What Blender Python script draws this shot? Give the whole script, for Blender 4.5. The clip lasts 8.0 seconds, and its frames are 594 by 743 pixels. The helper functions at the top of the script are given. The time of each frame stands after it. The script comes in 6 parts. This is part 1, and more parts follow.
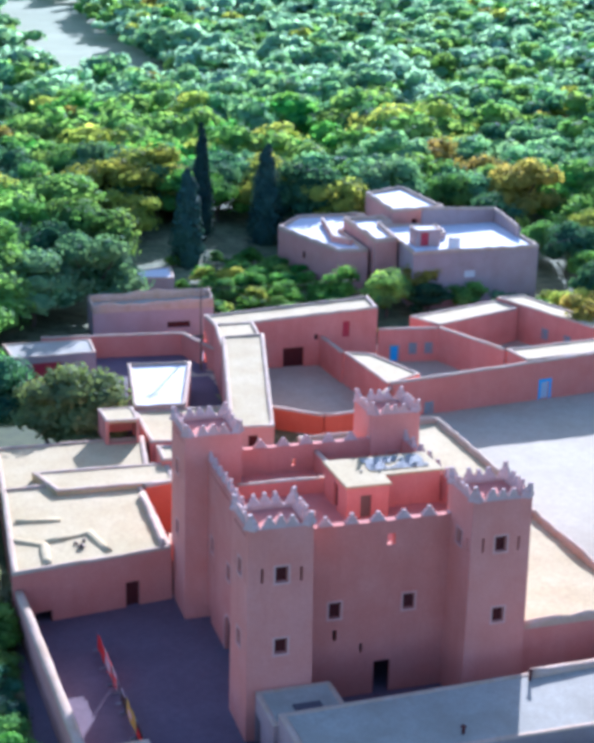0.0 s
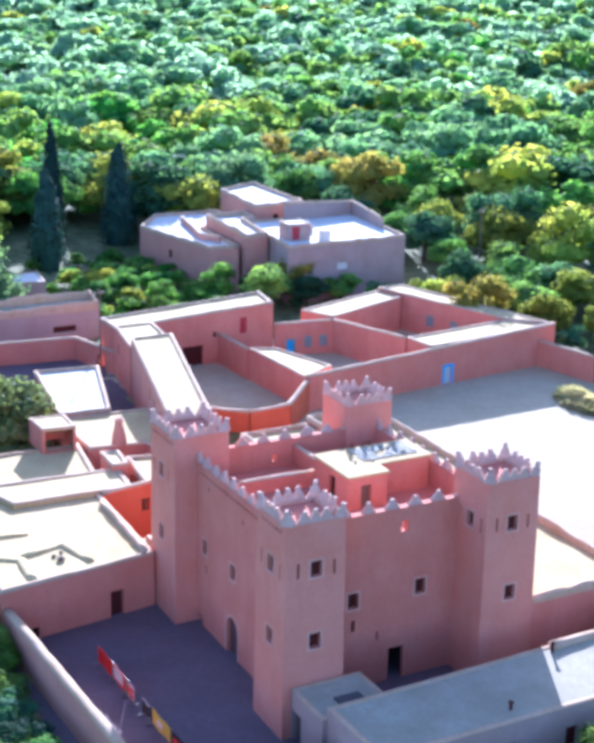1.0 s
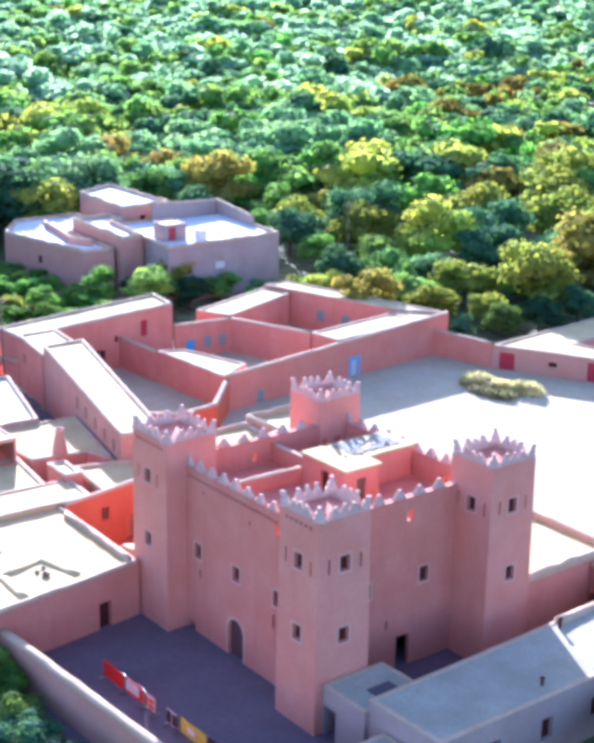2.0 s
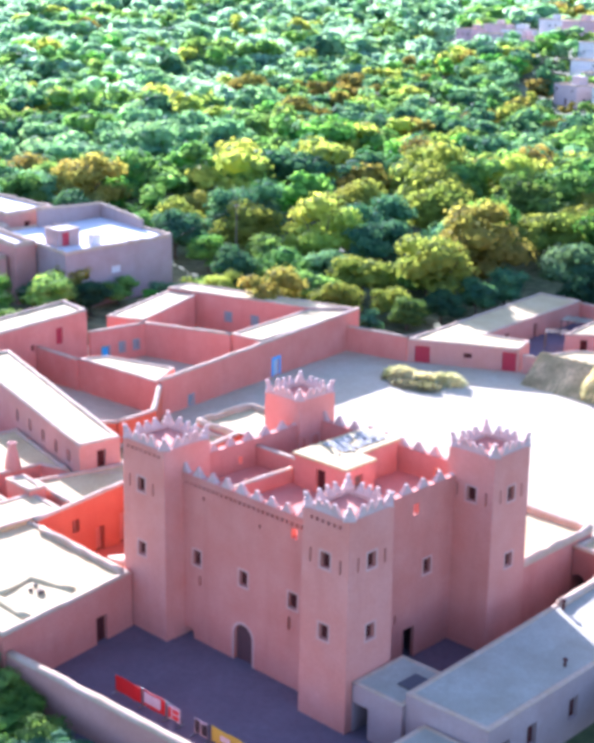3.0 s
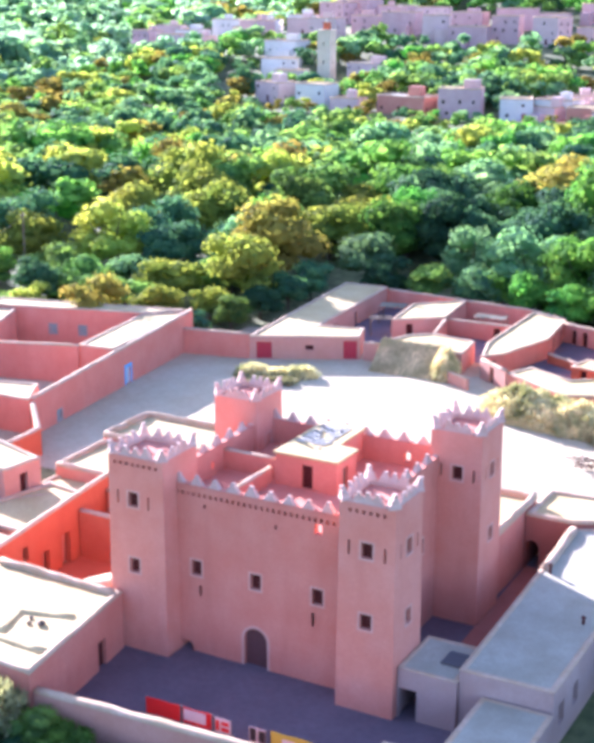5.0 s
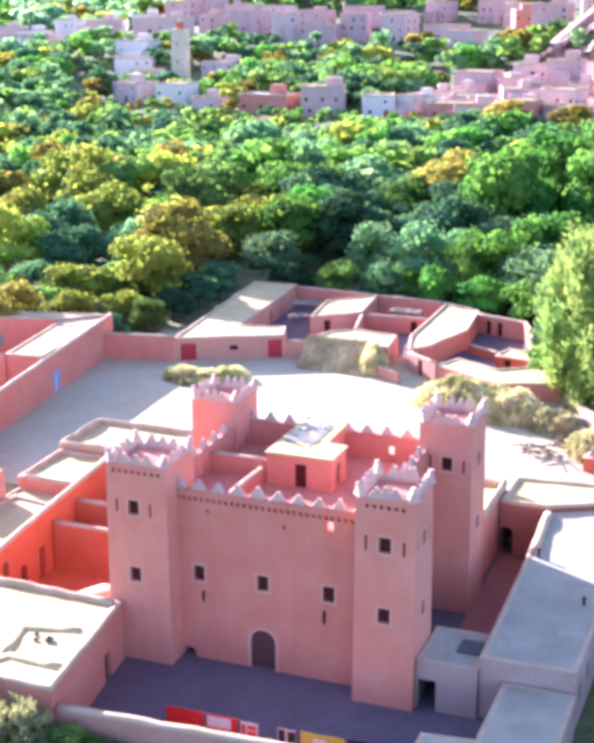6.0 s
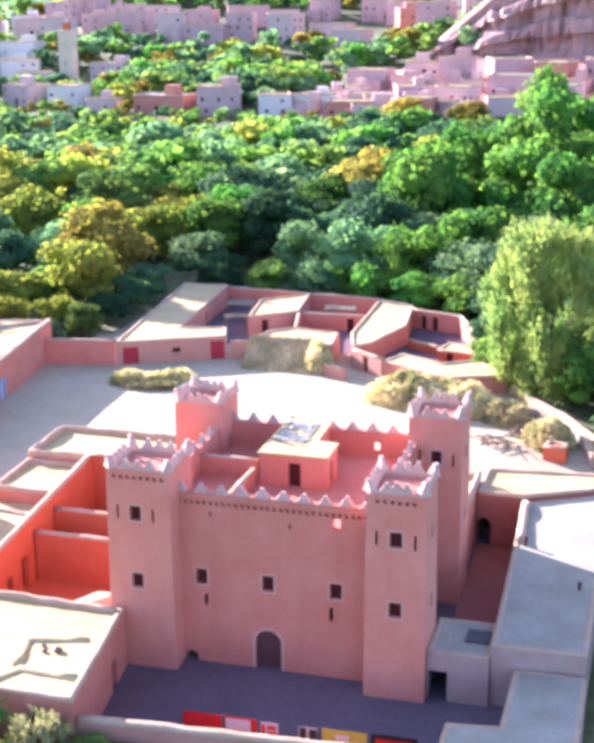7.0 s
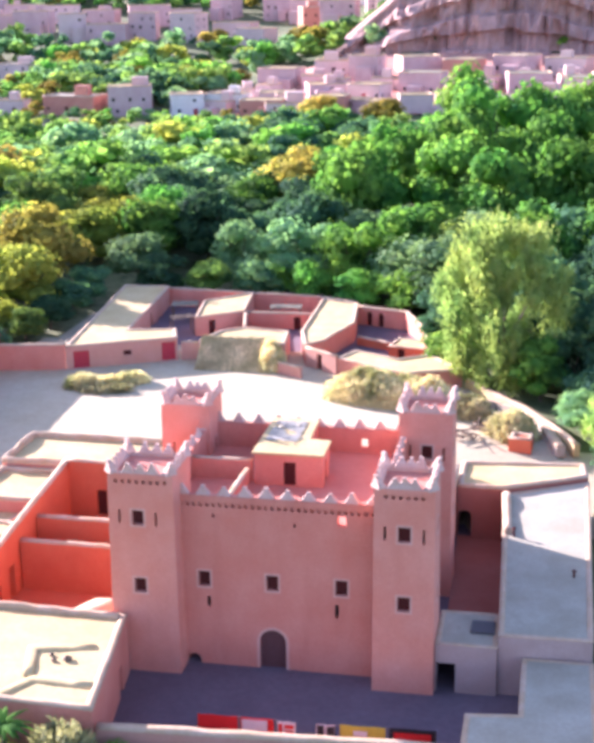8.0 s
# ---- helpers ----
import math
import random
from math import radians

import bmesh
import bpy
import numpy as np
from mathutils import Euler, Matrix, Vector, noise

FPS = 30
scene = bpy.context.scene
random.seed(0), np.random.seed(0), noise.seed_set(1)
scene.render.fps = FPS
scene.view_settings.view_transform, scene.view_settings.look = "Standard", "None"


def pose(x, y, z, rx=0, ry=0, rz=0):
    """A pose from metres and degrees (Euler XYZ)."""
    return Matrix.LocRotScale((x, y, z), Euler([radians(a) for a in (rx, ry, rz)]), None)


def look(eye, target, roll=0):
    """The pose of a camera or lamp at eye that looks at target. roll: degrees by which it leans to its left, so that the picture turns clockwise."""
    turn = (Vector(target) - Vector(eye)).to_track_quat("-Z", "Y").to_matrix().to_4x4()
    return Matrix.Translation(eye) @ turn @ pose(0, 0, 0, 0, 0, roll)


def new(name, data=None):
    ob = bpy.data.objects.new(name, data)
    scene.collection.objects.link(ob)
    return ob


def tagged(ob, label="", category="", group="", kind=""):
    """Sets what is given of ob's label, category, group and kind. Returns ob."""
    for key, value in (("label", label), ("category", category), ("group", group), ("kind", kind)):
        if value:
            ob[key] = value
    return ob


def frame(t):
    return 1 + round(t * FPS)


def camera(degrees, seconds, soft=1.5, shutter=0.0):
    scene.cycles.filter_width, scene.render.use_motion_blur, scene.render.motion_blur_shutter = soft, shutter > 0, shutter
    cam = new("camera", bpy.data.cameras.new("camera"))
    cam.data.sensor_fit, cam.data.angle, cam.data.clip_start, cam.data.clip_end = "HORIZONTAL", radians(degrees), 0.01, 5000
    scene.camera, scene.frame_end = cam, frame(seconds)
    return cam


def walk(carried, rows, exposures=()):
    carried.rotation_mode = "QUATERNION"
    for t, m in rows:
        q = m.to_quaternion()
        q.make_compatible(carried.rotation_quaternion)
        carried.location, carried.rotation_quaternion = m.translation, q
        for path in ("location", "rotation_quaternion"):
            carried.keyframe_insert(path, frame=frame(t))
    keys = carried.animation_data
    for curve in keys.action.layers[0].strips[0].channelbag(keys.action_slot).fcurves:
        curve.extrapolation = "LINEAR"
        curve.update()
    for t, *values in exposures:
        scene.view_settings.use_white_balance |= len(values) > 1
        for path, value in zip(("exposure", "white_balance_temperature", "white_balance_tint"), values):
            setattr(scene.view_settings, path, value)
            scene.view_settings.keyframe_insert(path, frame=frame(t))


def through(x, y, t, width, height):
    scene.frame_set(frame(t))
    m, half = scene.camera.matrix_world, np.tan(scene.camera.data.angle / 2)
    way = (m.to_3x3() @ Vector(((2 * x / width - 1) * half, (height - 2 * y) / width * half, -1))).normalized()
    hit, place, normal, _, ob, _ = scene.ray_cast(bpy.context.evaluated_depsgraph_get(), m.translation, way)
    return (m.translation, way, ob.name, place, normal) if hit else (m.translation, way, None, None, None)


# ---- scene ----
cam = camera(25.0, 8.0, soft=5.3)
PATH = [
    (0, (83.007, -21.766, 47.391), (81.184, -21.184, 46.809), 1.2),
    (0.5, (80.07, -29.407, 46.952), (78.31, -28.655, 46.373), 1.1),
    (1, (76.922, -36.023, 46.696), (75.23, -35.126, 46.119), 1.1),
    (1.5, (73.154, -42.695, 46.497), (71.548, -41.65, 45.923), 1.0),
    (3, (60.861, -57.904, 46.322), (59.528, -56.526, 45.752), 0.8),
    (3.5, (55.947, -62.514, 46.172), (54.724, -61.036, 45.606), 0.5),
    (4, (51.332, -66.124, 46.084), (50.213, -64.566, 45.519), 0.4),
    (4.5, (46.828, -69.194, 46.003), (45.811, -67.567, 45.439), 0.2),
    (5, (42.489, -71.73, 45.87), (41.567, -70.047, 45.307), 0.1),
    (6.5, (28.141, -78.148, 45.937), (27.54, -76.326, 45.371), -0.4),
    (7, (24.665, -79.332, 46.039), (24.142, -77.486, 45.472), -0.5),
    (7.5, (20.489, -80.393, 46.089), (20.058, -78.525, 45.519), -0.6),
    (8, (17.793, -81.077, 46.144), (17.424, -79.196, 45.574), -0.7),
]
EXPOSURES = [(0.0, 1.56, 4640, 18), (0.7, 1.8, 4720, 19), (1.5, 2.06, 4840, 21), (3.0, 2.32, 5010, 25), (5.0, 2.41, 5230, 28), (6.5, 2.35, 5450, 30), (8.0, 2.22, 5680, 31)]
walk(cam, [(t, look(eye, target, roll)) for t, eye, target, roll in PATH], EXPOSURES)

# world, sun
SUN_DIR = Vector((-0.885, 0.465, 0.0)).normalized()
SUN_EL = radians(17.5)
world = bpy.data.worlds.new("sky_world")
scene.world = world
world.use_nodes = True
wn = world.node_tree.nodes
sky = wn.new("ShaderNodeTexSky")
sky.sky_type = "NISHITA"
sky.sun_disc = False
sky.sun_elevation = SUN_EL
sky.sun_rotation = math.atan2(SUN_DIR.x, SUN_DIR.y)
wn["Background"].inputs[1].default_value = 0.105
world.node_tree.links.new(sky.outputs[0], wn["Background"].inputs[0])
sun = new("sun", bpy.data.lights.new("sun", "SUN"))
sun.data.energy = 5.0
sun.data.angle = radians(0.55)
sun.data.color = (1.0, 0.93, 0.82)
sd = Vector((SUN_DIR.x * math.cos(SUN_EL), SUN_DIR.y * math.cos(SUN_EL), math.sin(SUN_EL)))
sun.matrix_world = Matrix.Translation((0, 0, 80)) @ sd.to_track_quat("Z", "Y").to_matrix().to_4x4()


# ---- materials ----
def nodes_of(name):
    m = bpy.data.materials.new(name)
    m.use_nodes = True
    return m, m.node_tree.nodes, m.node_tree.links, m.node_tree.nodes["Principled BSDF"]


def noise_node(n, l, vec, scale, detail=4.0, rough=0.6):
    t = n.new("ShaderNodeTexNoise")
    t.inputs["Scale"].default_value = scale
    t.inputs["Detail"].default_value = detail
    t.inputs["Roughness"].default_value = rough
    l.new(vec, t.inputs["Vector"])
    return t.outputs["Fac"]


def mix_node(n, l, fac, a, b, kind="MIX"):
    m = n.new("ShaderNodeMix")
    m.data_type, m.blend_type = "RGBA", kind
    for socket, v in ((m.inputs[0], fac), (m.inputs[6], a), (m.inputs[7], b)):
        if isinstance(v, (int, float)):
            socket.default_value = v
        elif isinstance(v, tuple):
            socket.default_value = (*v, 1)
        else:
            l.new(v, socket)
    return m.outputs[2]


def ramp_node(n, l, fac, lo, hi):
    r = n.new("ShaderNodeMapRange")
    r.inputs[1].default_value, r.inputs[2].default_value = lo, hi
    l.new(fac, r.inputs[0])
    return r.outputs[0]


def earthen(name, base, dark, light, bump=0.25, big=0.35, fine=6.0, rough=0.95, streak=0.2):
    """Mud plaster, roof mud, trodden earth: blotches, rain streaks and straw-grained relief."""
    m, n, l, p = nodes_of(name)
    pos = n.new("ShaderNodeNewGeometry").outputs["Position"]
    blot = ramp_node(n, l, noise_node(n, l, pos, big, 5), 0.35, 0.68)
    grain = ramp_node(n, l, noise_node(n, l, pos, fine, 6, 0.7), 0.3, 0.7)
    sc = n.new("ShaderNodeVectorMath")
    sc.operation = "MULTIPLY"
    sc.inputs[1].default_value = (0.7, 0.7, 0.12)
    l.new(pos, sc.inputs[0])
    run = ramp_node(n, l, noise_node(n, l, sc.outputs[0], 1.0, 4), 0.5, 0.75)
    c = mix_node(n, l, blot, base, light)
    g2 = n.new("ShaderNodeMath")
    g2.operation = "MULTIPLY"
    g2.inputs[1].default_value = 0.45
    l.new(grain, g2.inputs[0])
    c = mix_node(n, l, g2.outputs[0], c, dark)
    s2 = n.new("ShaderNodeMath")
    s2.operation = "MULTIPLY"
    s2.inputs[1].default_value = streak
    l.new(run, s2.inputs[0])
    c = mix_node(n, l, s2.outputs[0], c, dark)
    l.new(c, p.inputs["Base Color"])
    p.inputs["Roughness"].default_value = rough
    p.inputs["Specular IOR Level"].default_value = 0.2
    b = n.new("ShaderNodeBump")
    b.inputs["Strength"].default_value, b.inputs["Distance"].default_value = bump, 0.12
    l.new(noise_node(n, l, pos, fine * 0.5, 8, 0.65), b.inputs["Height"])
    l.new(b.outputs[0], p.inputs["Normal"])
    return m


def plain(name, base, rough=0.6, metal=0.0, vary=0.25, scale=8.0):
    m, n, l, p = nodes_of(name)
    pos = n.new("ShaderNodeNewGeometry").outputs["Position"]
    f = ramp_node(n, l, noise_node(n, l, pos, scale, 4), 0.3, 0.7)
    d = tuple(v * (1 - vary) for v in base)
    l.new(mix_node(n, l, f, base, d), p.inputs["Base Color"])
    p.inputs["Roughness"].default_value, p.inputs["Metallic"].default_value = rough, metal
    return m


def foliage(name, base, tip, dark, trans=0.52):
    """Leaves: every clump a little different, every tree too, with yellower light passing through."""
    m, n, l, p = nodes_of(name)
    geo = n.new("ShaderNodeNewGeometry")
    info = n.new("ShaderNodeObjectInfo")
    c = mix_node(n, l, geo.outputs["Random Per Island"], base, tip)
    c = mix_node(n, l, ramp_node(n, l, noise_node(n, l, geo.outputs["Position"], 0.35, 2), 0.4, 0.7), c, dark)
    hsv = n.new("ShaderNodeHueSaturation")
    stand = noise_node(n, l, geo.outputs["Position"], 0.075, 1)
    hue = n.new("ShaderNodeMapRange")
    hue.inputs[1].default_value, hue.inputs[2].default_value = 0.3, 0.7
    hue.inputs[3].default_value, hue.inputs[4].default_value = 0.475, 0.525
    l.new(stand, hue.inputs[0])
    l.new(hue.outputs[0], hsv.inputs["Hue"])
    hsv.inputs["Saturation"].default_value = 1.0
    val = n.new("ShaderNodeMath")
    val.operation = "ADD"
    val.inputs[1].default_value = 0.72
    l.new(info.outputs["Random"], val.inputs[0])
    l.new(val.outputs[0], hsv.inputs["Value"])
    l.new(c, hsv.inputs["Color"])
    l.new(hsv.outputs[0], p.inputs["Base Color"])
    p.inputs["Roughness"].default_value = 0.85
    p.inputs["Specular IOR Level"].default_value = 0.06
    tr = n.new("ShaderNodeBsdfTranslucent")
    l.new(mix_node(n, l, 1.0, hsv.outputs[0], (1.75, 1.7, 1.1), "MULTIPLY"), tr.inputs["Color"])
    mx = n.new("ShaderNodeMixShader")
    mx.inputs[0].default_value = trans
    l.new(p.outputs[0], mx.inputs[1])
    l.new(tr.outputs[0], mx.inputs[2])
    l.new(mx.outputs[0], n["Material Output"].inputs["Surface"])
    return m


ADOBE = earthen("adobe_plaster", (0.60, 0.212, 0.15), (0.44, 0.135, 0.095), (0.66, 0.28, 0.208), streak=0.32)
ADOBE_TOWER = earthen("adobe_tower", (0.64, 0.245, 0.172), (0.49, 0.16, 0.112), (0.69, 0.31, 0.235), streak=0.3)
ADOBE_RED = earthen("adobe_red", (0.54, 0.13, 0.065), (0.43, 0.085, 0.04), (0.60, 0.17, 0.085))
ADOBE_PALE = earthen("adobe_pale", (0.52, 0.255, 0.19), (0.40, 0.17, 0.12), (0.58, 0.31, 0.25))
ADOBE_GREY = earthen("grey_render", (0.40, 0.275, 0.245), (0.29, 0.19, 0.17), (0.47, 0.345, 0.315))
MUD_ROOF = earthen("mud_roof", (0.52, 0.385, 0.18), (0.30, 0.19, 0.09), (0.61, 0.475, 0.255), big=0.3, fine=3.0, streak=0.15)
CONCRETE = earthen("cement_screed", (0.35, 0.305, 0.225), (0.23, 0.195, 0.145), (0.46, 0.41, 0.32), big=0.3, fine=4.0, streak=0.1)
RIM = earthen("rim_plaster", (0.49, 0.34, 0.205), (0.33, 0.195, 0.13), (0.58, 0.42, 0.31), big=0.8)
MERLON = earthen("merlon_plaster", (0.54, 0.36, 0.30), (0.40, 0.22, 0.16), (0.62, 0.46, 0.40), big=1.2)
EARTH = earthen("trodden_earth", (0.46, 0.37, 0.235), (0.32, 0.24, 0.15), (0.54, 0.45, 0.315), big=0.12, fine=1.5, streak=0.0)
# earth of courts and lane, with violet shade put into its colour
COURT_SHADE = earthen("court_earth_shade", (0.14, 0.10, 0.118), (0.092, 0.063, 0.075), (0.19, 0.138, 0.16), big=0.2, fine=2.0, streak=0.0)
LIME = earthen("limewash", (0.60, 0.33, 0.265), (0.48, 0.24, 0.18), (0.66, 0.39, 0.32), big=1.5)
WHITE = earthen("white_render", (0.66, 0.62, 0.58), (0.5, 0.44, 0.4), (0.74, 0.7, 0.67), big=0.5)
CREAM = earthen("cream_render", (0.66, 0.55, 0.40), (0.52, 0.41, 0.29), (0.72, 0.62, 0.48), big=0.5)
# adobe red darkened by hand: shade of the east court put into the colour
COURT_RED_SHADE = earthen("court_red_shade", (0.34, 0.115, 0.085), (0.23, 0.07, 0.052), (0.40, 0.15, 0.115), big=0.3, streak=0.0)
STONE = earthen("rubble_stone", (0.42, 0.34, 0.28), (0.28, 0.21, 0.17), (0.5, 0.43, 0.37), big=1.5)
ROCK = earthen("red_rock", (0.42, 0.255, 0.225), (0.24, 0.13, 0.115), (0.52, 0.35, 0.31), bump=0.9, big=0.08, fine=0.5, streak=0.6)
WOOD = plain("dark_wood", (0.095, 0.024, 0.022), 0.95)
WOOD.node_tree.nodes["Principled BSDF"].inputs["Specular IOR Level"].default_value = 0.1
WOOD_DOOR = plain("brown_door_planks", (0.125, 0.048, 0.046), 0.85)
WOOD_LIGHT = plain("weathered_wood", (0.2, 0.13, 0.09), 0.8)
RED_DOOR = plain("red_paint", (0.45, 0.025, 0.05), 0.45)
BLUE = plain("blue_paint", (0.05, 0.45, 0.85), 0.5)
CYAN = plain("teal_paint", (0.24, 0.31, 0.30), 0.7)
PANE = plain("window_pane", (0.02, 0.022, 0.028), 0.12)
BANNER_RED = plain("red_cloth", (0.75, 0.02, 0.015), 0.7)
BANNER_WHITE = plain("white_cloth", (0.75, 0.62, 0.62), 0.7)
BANNER_YELLOW = plain("yellow_cloth", (0.62, 0.47, 0.05), 0.7)
BANNER_BLACK = plain("black_cloth", (0.03, 0.02, 0.022), 0.7)
METAL = plain("grey_metal", (0.3, 0.3, 0.3), 0.4, 0.8)
BARK = plain("bark", (0.11, 0.08, 0.055), 0.9, scale=3.0)
STALK = foliage("straw_stalk", (0.38, 0.35, 0.19), (0.62, 0.55, 0.33), (0.17, 0.18, 0.08), 0.2)
# brown inner straw, darkened for the shadow between the stalks
STRAW_CORE = earthen("straw_core", (0.33, 0.29, 0.13), (0.17, 0.16, 0.07), (0.48, 0.41, 0.20), bump=0.6, big=0.8, fine=5.0, streak=0.2)
LEAF = [
    foliage("leaf_green", (0.125, 0.22, 0.047), (0.19, 0.29, 0.065), (0.05, 0.11, 0.038), 0.48),
    # dark green leaf, deepened further to paint in shaded gaps between crowns
    foliage("leaf_deep", (0.045, 0.105, 0.052), (0.085, 0.165, 0.068), (0.022, 0.06, 0.04), 0.4),
    foliage("leaf_olive", (0.11, 0.195, 0.09), (0.165, 0.26, 0.12), (0.06, 0.13, 0.068), 0.44),
    foliage("leaf_yellow", (0.24, 0.265, 0.045), (0.30, 0.315, 0.055), (0.13, 0.18, 0.04), 0.52),
    foliage("leaf_rust", (0.265, 0.215, 0.045), (0.31, 0.25, 0.055), (0.15, 0.155, 0.04), 0.5),
    foliage("leaf_bright", (0.085, 0.205, 0.033), (0.15, 0.29, 0.05), (0.028, 0.09, 0.025), 0.45),
    foliage("leaf_cypress", (0.028, 0.06, 0.048), (0.045, 0.085, 0.062), (0.018, 0.042, 0.038), 0.15),
    foliage("leaf_willow", (0.265, 0.355, 0.105), (0.35, 0.44, 0.14), (0.12, 0.21, 0.07), 0.48),
    foliage("leaf_argan", (0.125, 0.155, 0.05), (0.185, 0.21, 0.075), (0.06, 0.085, 0.038), 0.32),
    # far-off leaf: distance haze is put into its pale bluish colour
    foliage("leaf_far_haze", (0.185, 0.28, 0.20), (0.235, 0.335, 0.24), (0.13, 0.215, 0.16), 0.6),
    foliage("leaf_dry", (0.30, 0.30, 0.16), (0.40, 0.39, 0.22), (0.16, 0.18, 0.09), 0.35),
]


# ---- mesh helpers ----
def mesh_ob(name, bm, mat, parent=None, label="", smooth=False):
    me = bpy.data.meshes.new(name)
    bm.to_mesh(me)
    bm.free()
    me.materials.append(mat)
    if smooth:
        me.polygons.foreach_set("use_smooth", [True] * len(me.polygons))
    ob = new(name, me)
    ob.parent = parent
    if label:
        ob["label"] = label
    return ob


def part(name, bm, mat, parent, label="", smooth=False):
    return mesh_ob(name, bm, mat, parent, label, smooth)


def piece(name, me, parent, m):
    ob = new(name, me)
    ob.parent = parent
    ob.matrix_basis = m
    return ob


BASES = []


def root(name, x, y, z, label, category, group="", kind=""):
    ob = new(name)
    ob.empty_display_size = 0.5
    BASES.append((ob, Vector((x, y, z))))
    return tagged(ob, label, category, group, kind)


def box(bm, x0, y0, z0, x1, y1, z1):
    v = [bm.verts.new(c) for c in ((x0, y0, z0), (x1, y0, z0), (x1, y1, z0), (x0, y1, z0), (x0, y0, z1), (x1, y0, z1), (x1, y1, z1), (x0, y1, z1))]
    for f in ((3, 2, 1, 0), (4, 5, 6, 7), (0, 1, 5, 4), (1, 2, 6, 5), (2, 3, 7, 6), (3, 0, 4, 7)):
        bm.faces.new([v[i] for i in f])


def oriented_box(bm, p, q, out0, out1, z0, z1):
    """A box along the line p to q, from out0 to out1 to the right of it."""
    p, q = Vector(p), Vector(q)
    d = (q - p).normalized()
    n = Vector((d.y, -d.x))
    c = [p + n * out0, p + n * out1, q + n * out1, q + n * out0]
    lo = [bm.verts.new((*a, z0)) for a in c]
    hi = [bm.verts.new((*a, z1)) for a in c]
    bm.faces.new(lo[::-1])
    bm.faces.new(hi)
    for i in range(4):
        j = (i + 1) % 4
        bm.faces.new((lo[i], lo[j], hi[j], hi[i]))
    bmesh.ops.recalc_face_normals(bm, faces=bm.faces)


def slab(bm, poly, z0, z1):
    lo = [bm.verts.new((x, y, z0)) for x, y in poly]
    hi = [bm.verts.new((x, y, z1)) for x, y in poly]
    bm.faces.new(lo[::-1])
    bm.faces.new(hi)
    for i in range(len(poly)):
        j = (i + 1) % len(poly)
        bm.faces.new((lo[i], lo[j], hi[j], hi[i]))


def wall_skin(bm, p, q, z0, z1, openings=(), depth=0.45):
    """The outer face of a wall, its outside to the right of p to q, with openings (u0, u1, za, zb, arch) and their reveals."""
    p, q = Vector(p), Vector(q)
    L = (q - p).length
    d = (q - p) / L
    n = Vector((d.y, -d.x))

    def V(u, z, k=0.0):
        a = p + d * u - n * k
        return bm.verts.new((a.x, a.y, z))

    us = sorted({0.0, L, *(o[0] for o in openings), *(o[1] for o in openings)})
    zs = sorted({z0, z1, *(o[2] for o in openings), *(o[3] for o in openings)})
    zs = [z for z in zs if z0 - 1e-6 <= z <= z1 + 1e-6]
    for ua, ub in zip(us, us[1:]):
        for za, zb in zip(zs, zs[1:]):
            um, zm = (ua + ub) / 2, (za + zb) / 2
            if any(o[0] < um < o[1] and o[2] < zm < o[3] for o in openings):
                continue
            bm.faces.new((V(ua, za), V(ub, za), V(ub, zb), V(ua, zb)))
    for o in openings:
        a, b, za, zb = o[:4]
        for (u1, w1), (u2, w2) in (((a, za), (b, za)), ((b, za), (b, zb)), ((b, zb), (a, zb)), ((a, zb), (a, za))):
            bm.faces.new((V(u1, w1), V(u2, w2), V(u2, w2, depth), V(u1, w1, depth)))
        if len(o) > 4 and o[4]:
            r, c = (b - a) / 2, (a + b) / 2
            zc = zb - r
            pts = [(c - r * math.cos(math.pi * i / 14), zc + r * math.sin(math.pi * i / 14)) for i in range(15)]
            for (u1, w1), (u2, w2) in zip(pts, pts[1:]):
                bm.faces.new((V(u1, w1), V(u2, w2), V(u2, zb), V(u1, zb)))
                bm.faces.new((V(u1, w1), V(u2, w2), V(u2, w2, depth), V(u1, w1, depth)))


def weld(bm):
    bmesh.ops.remove_doubles(bm, verts=bm.verts, dist=0.001)


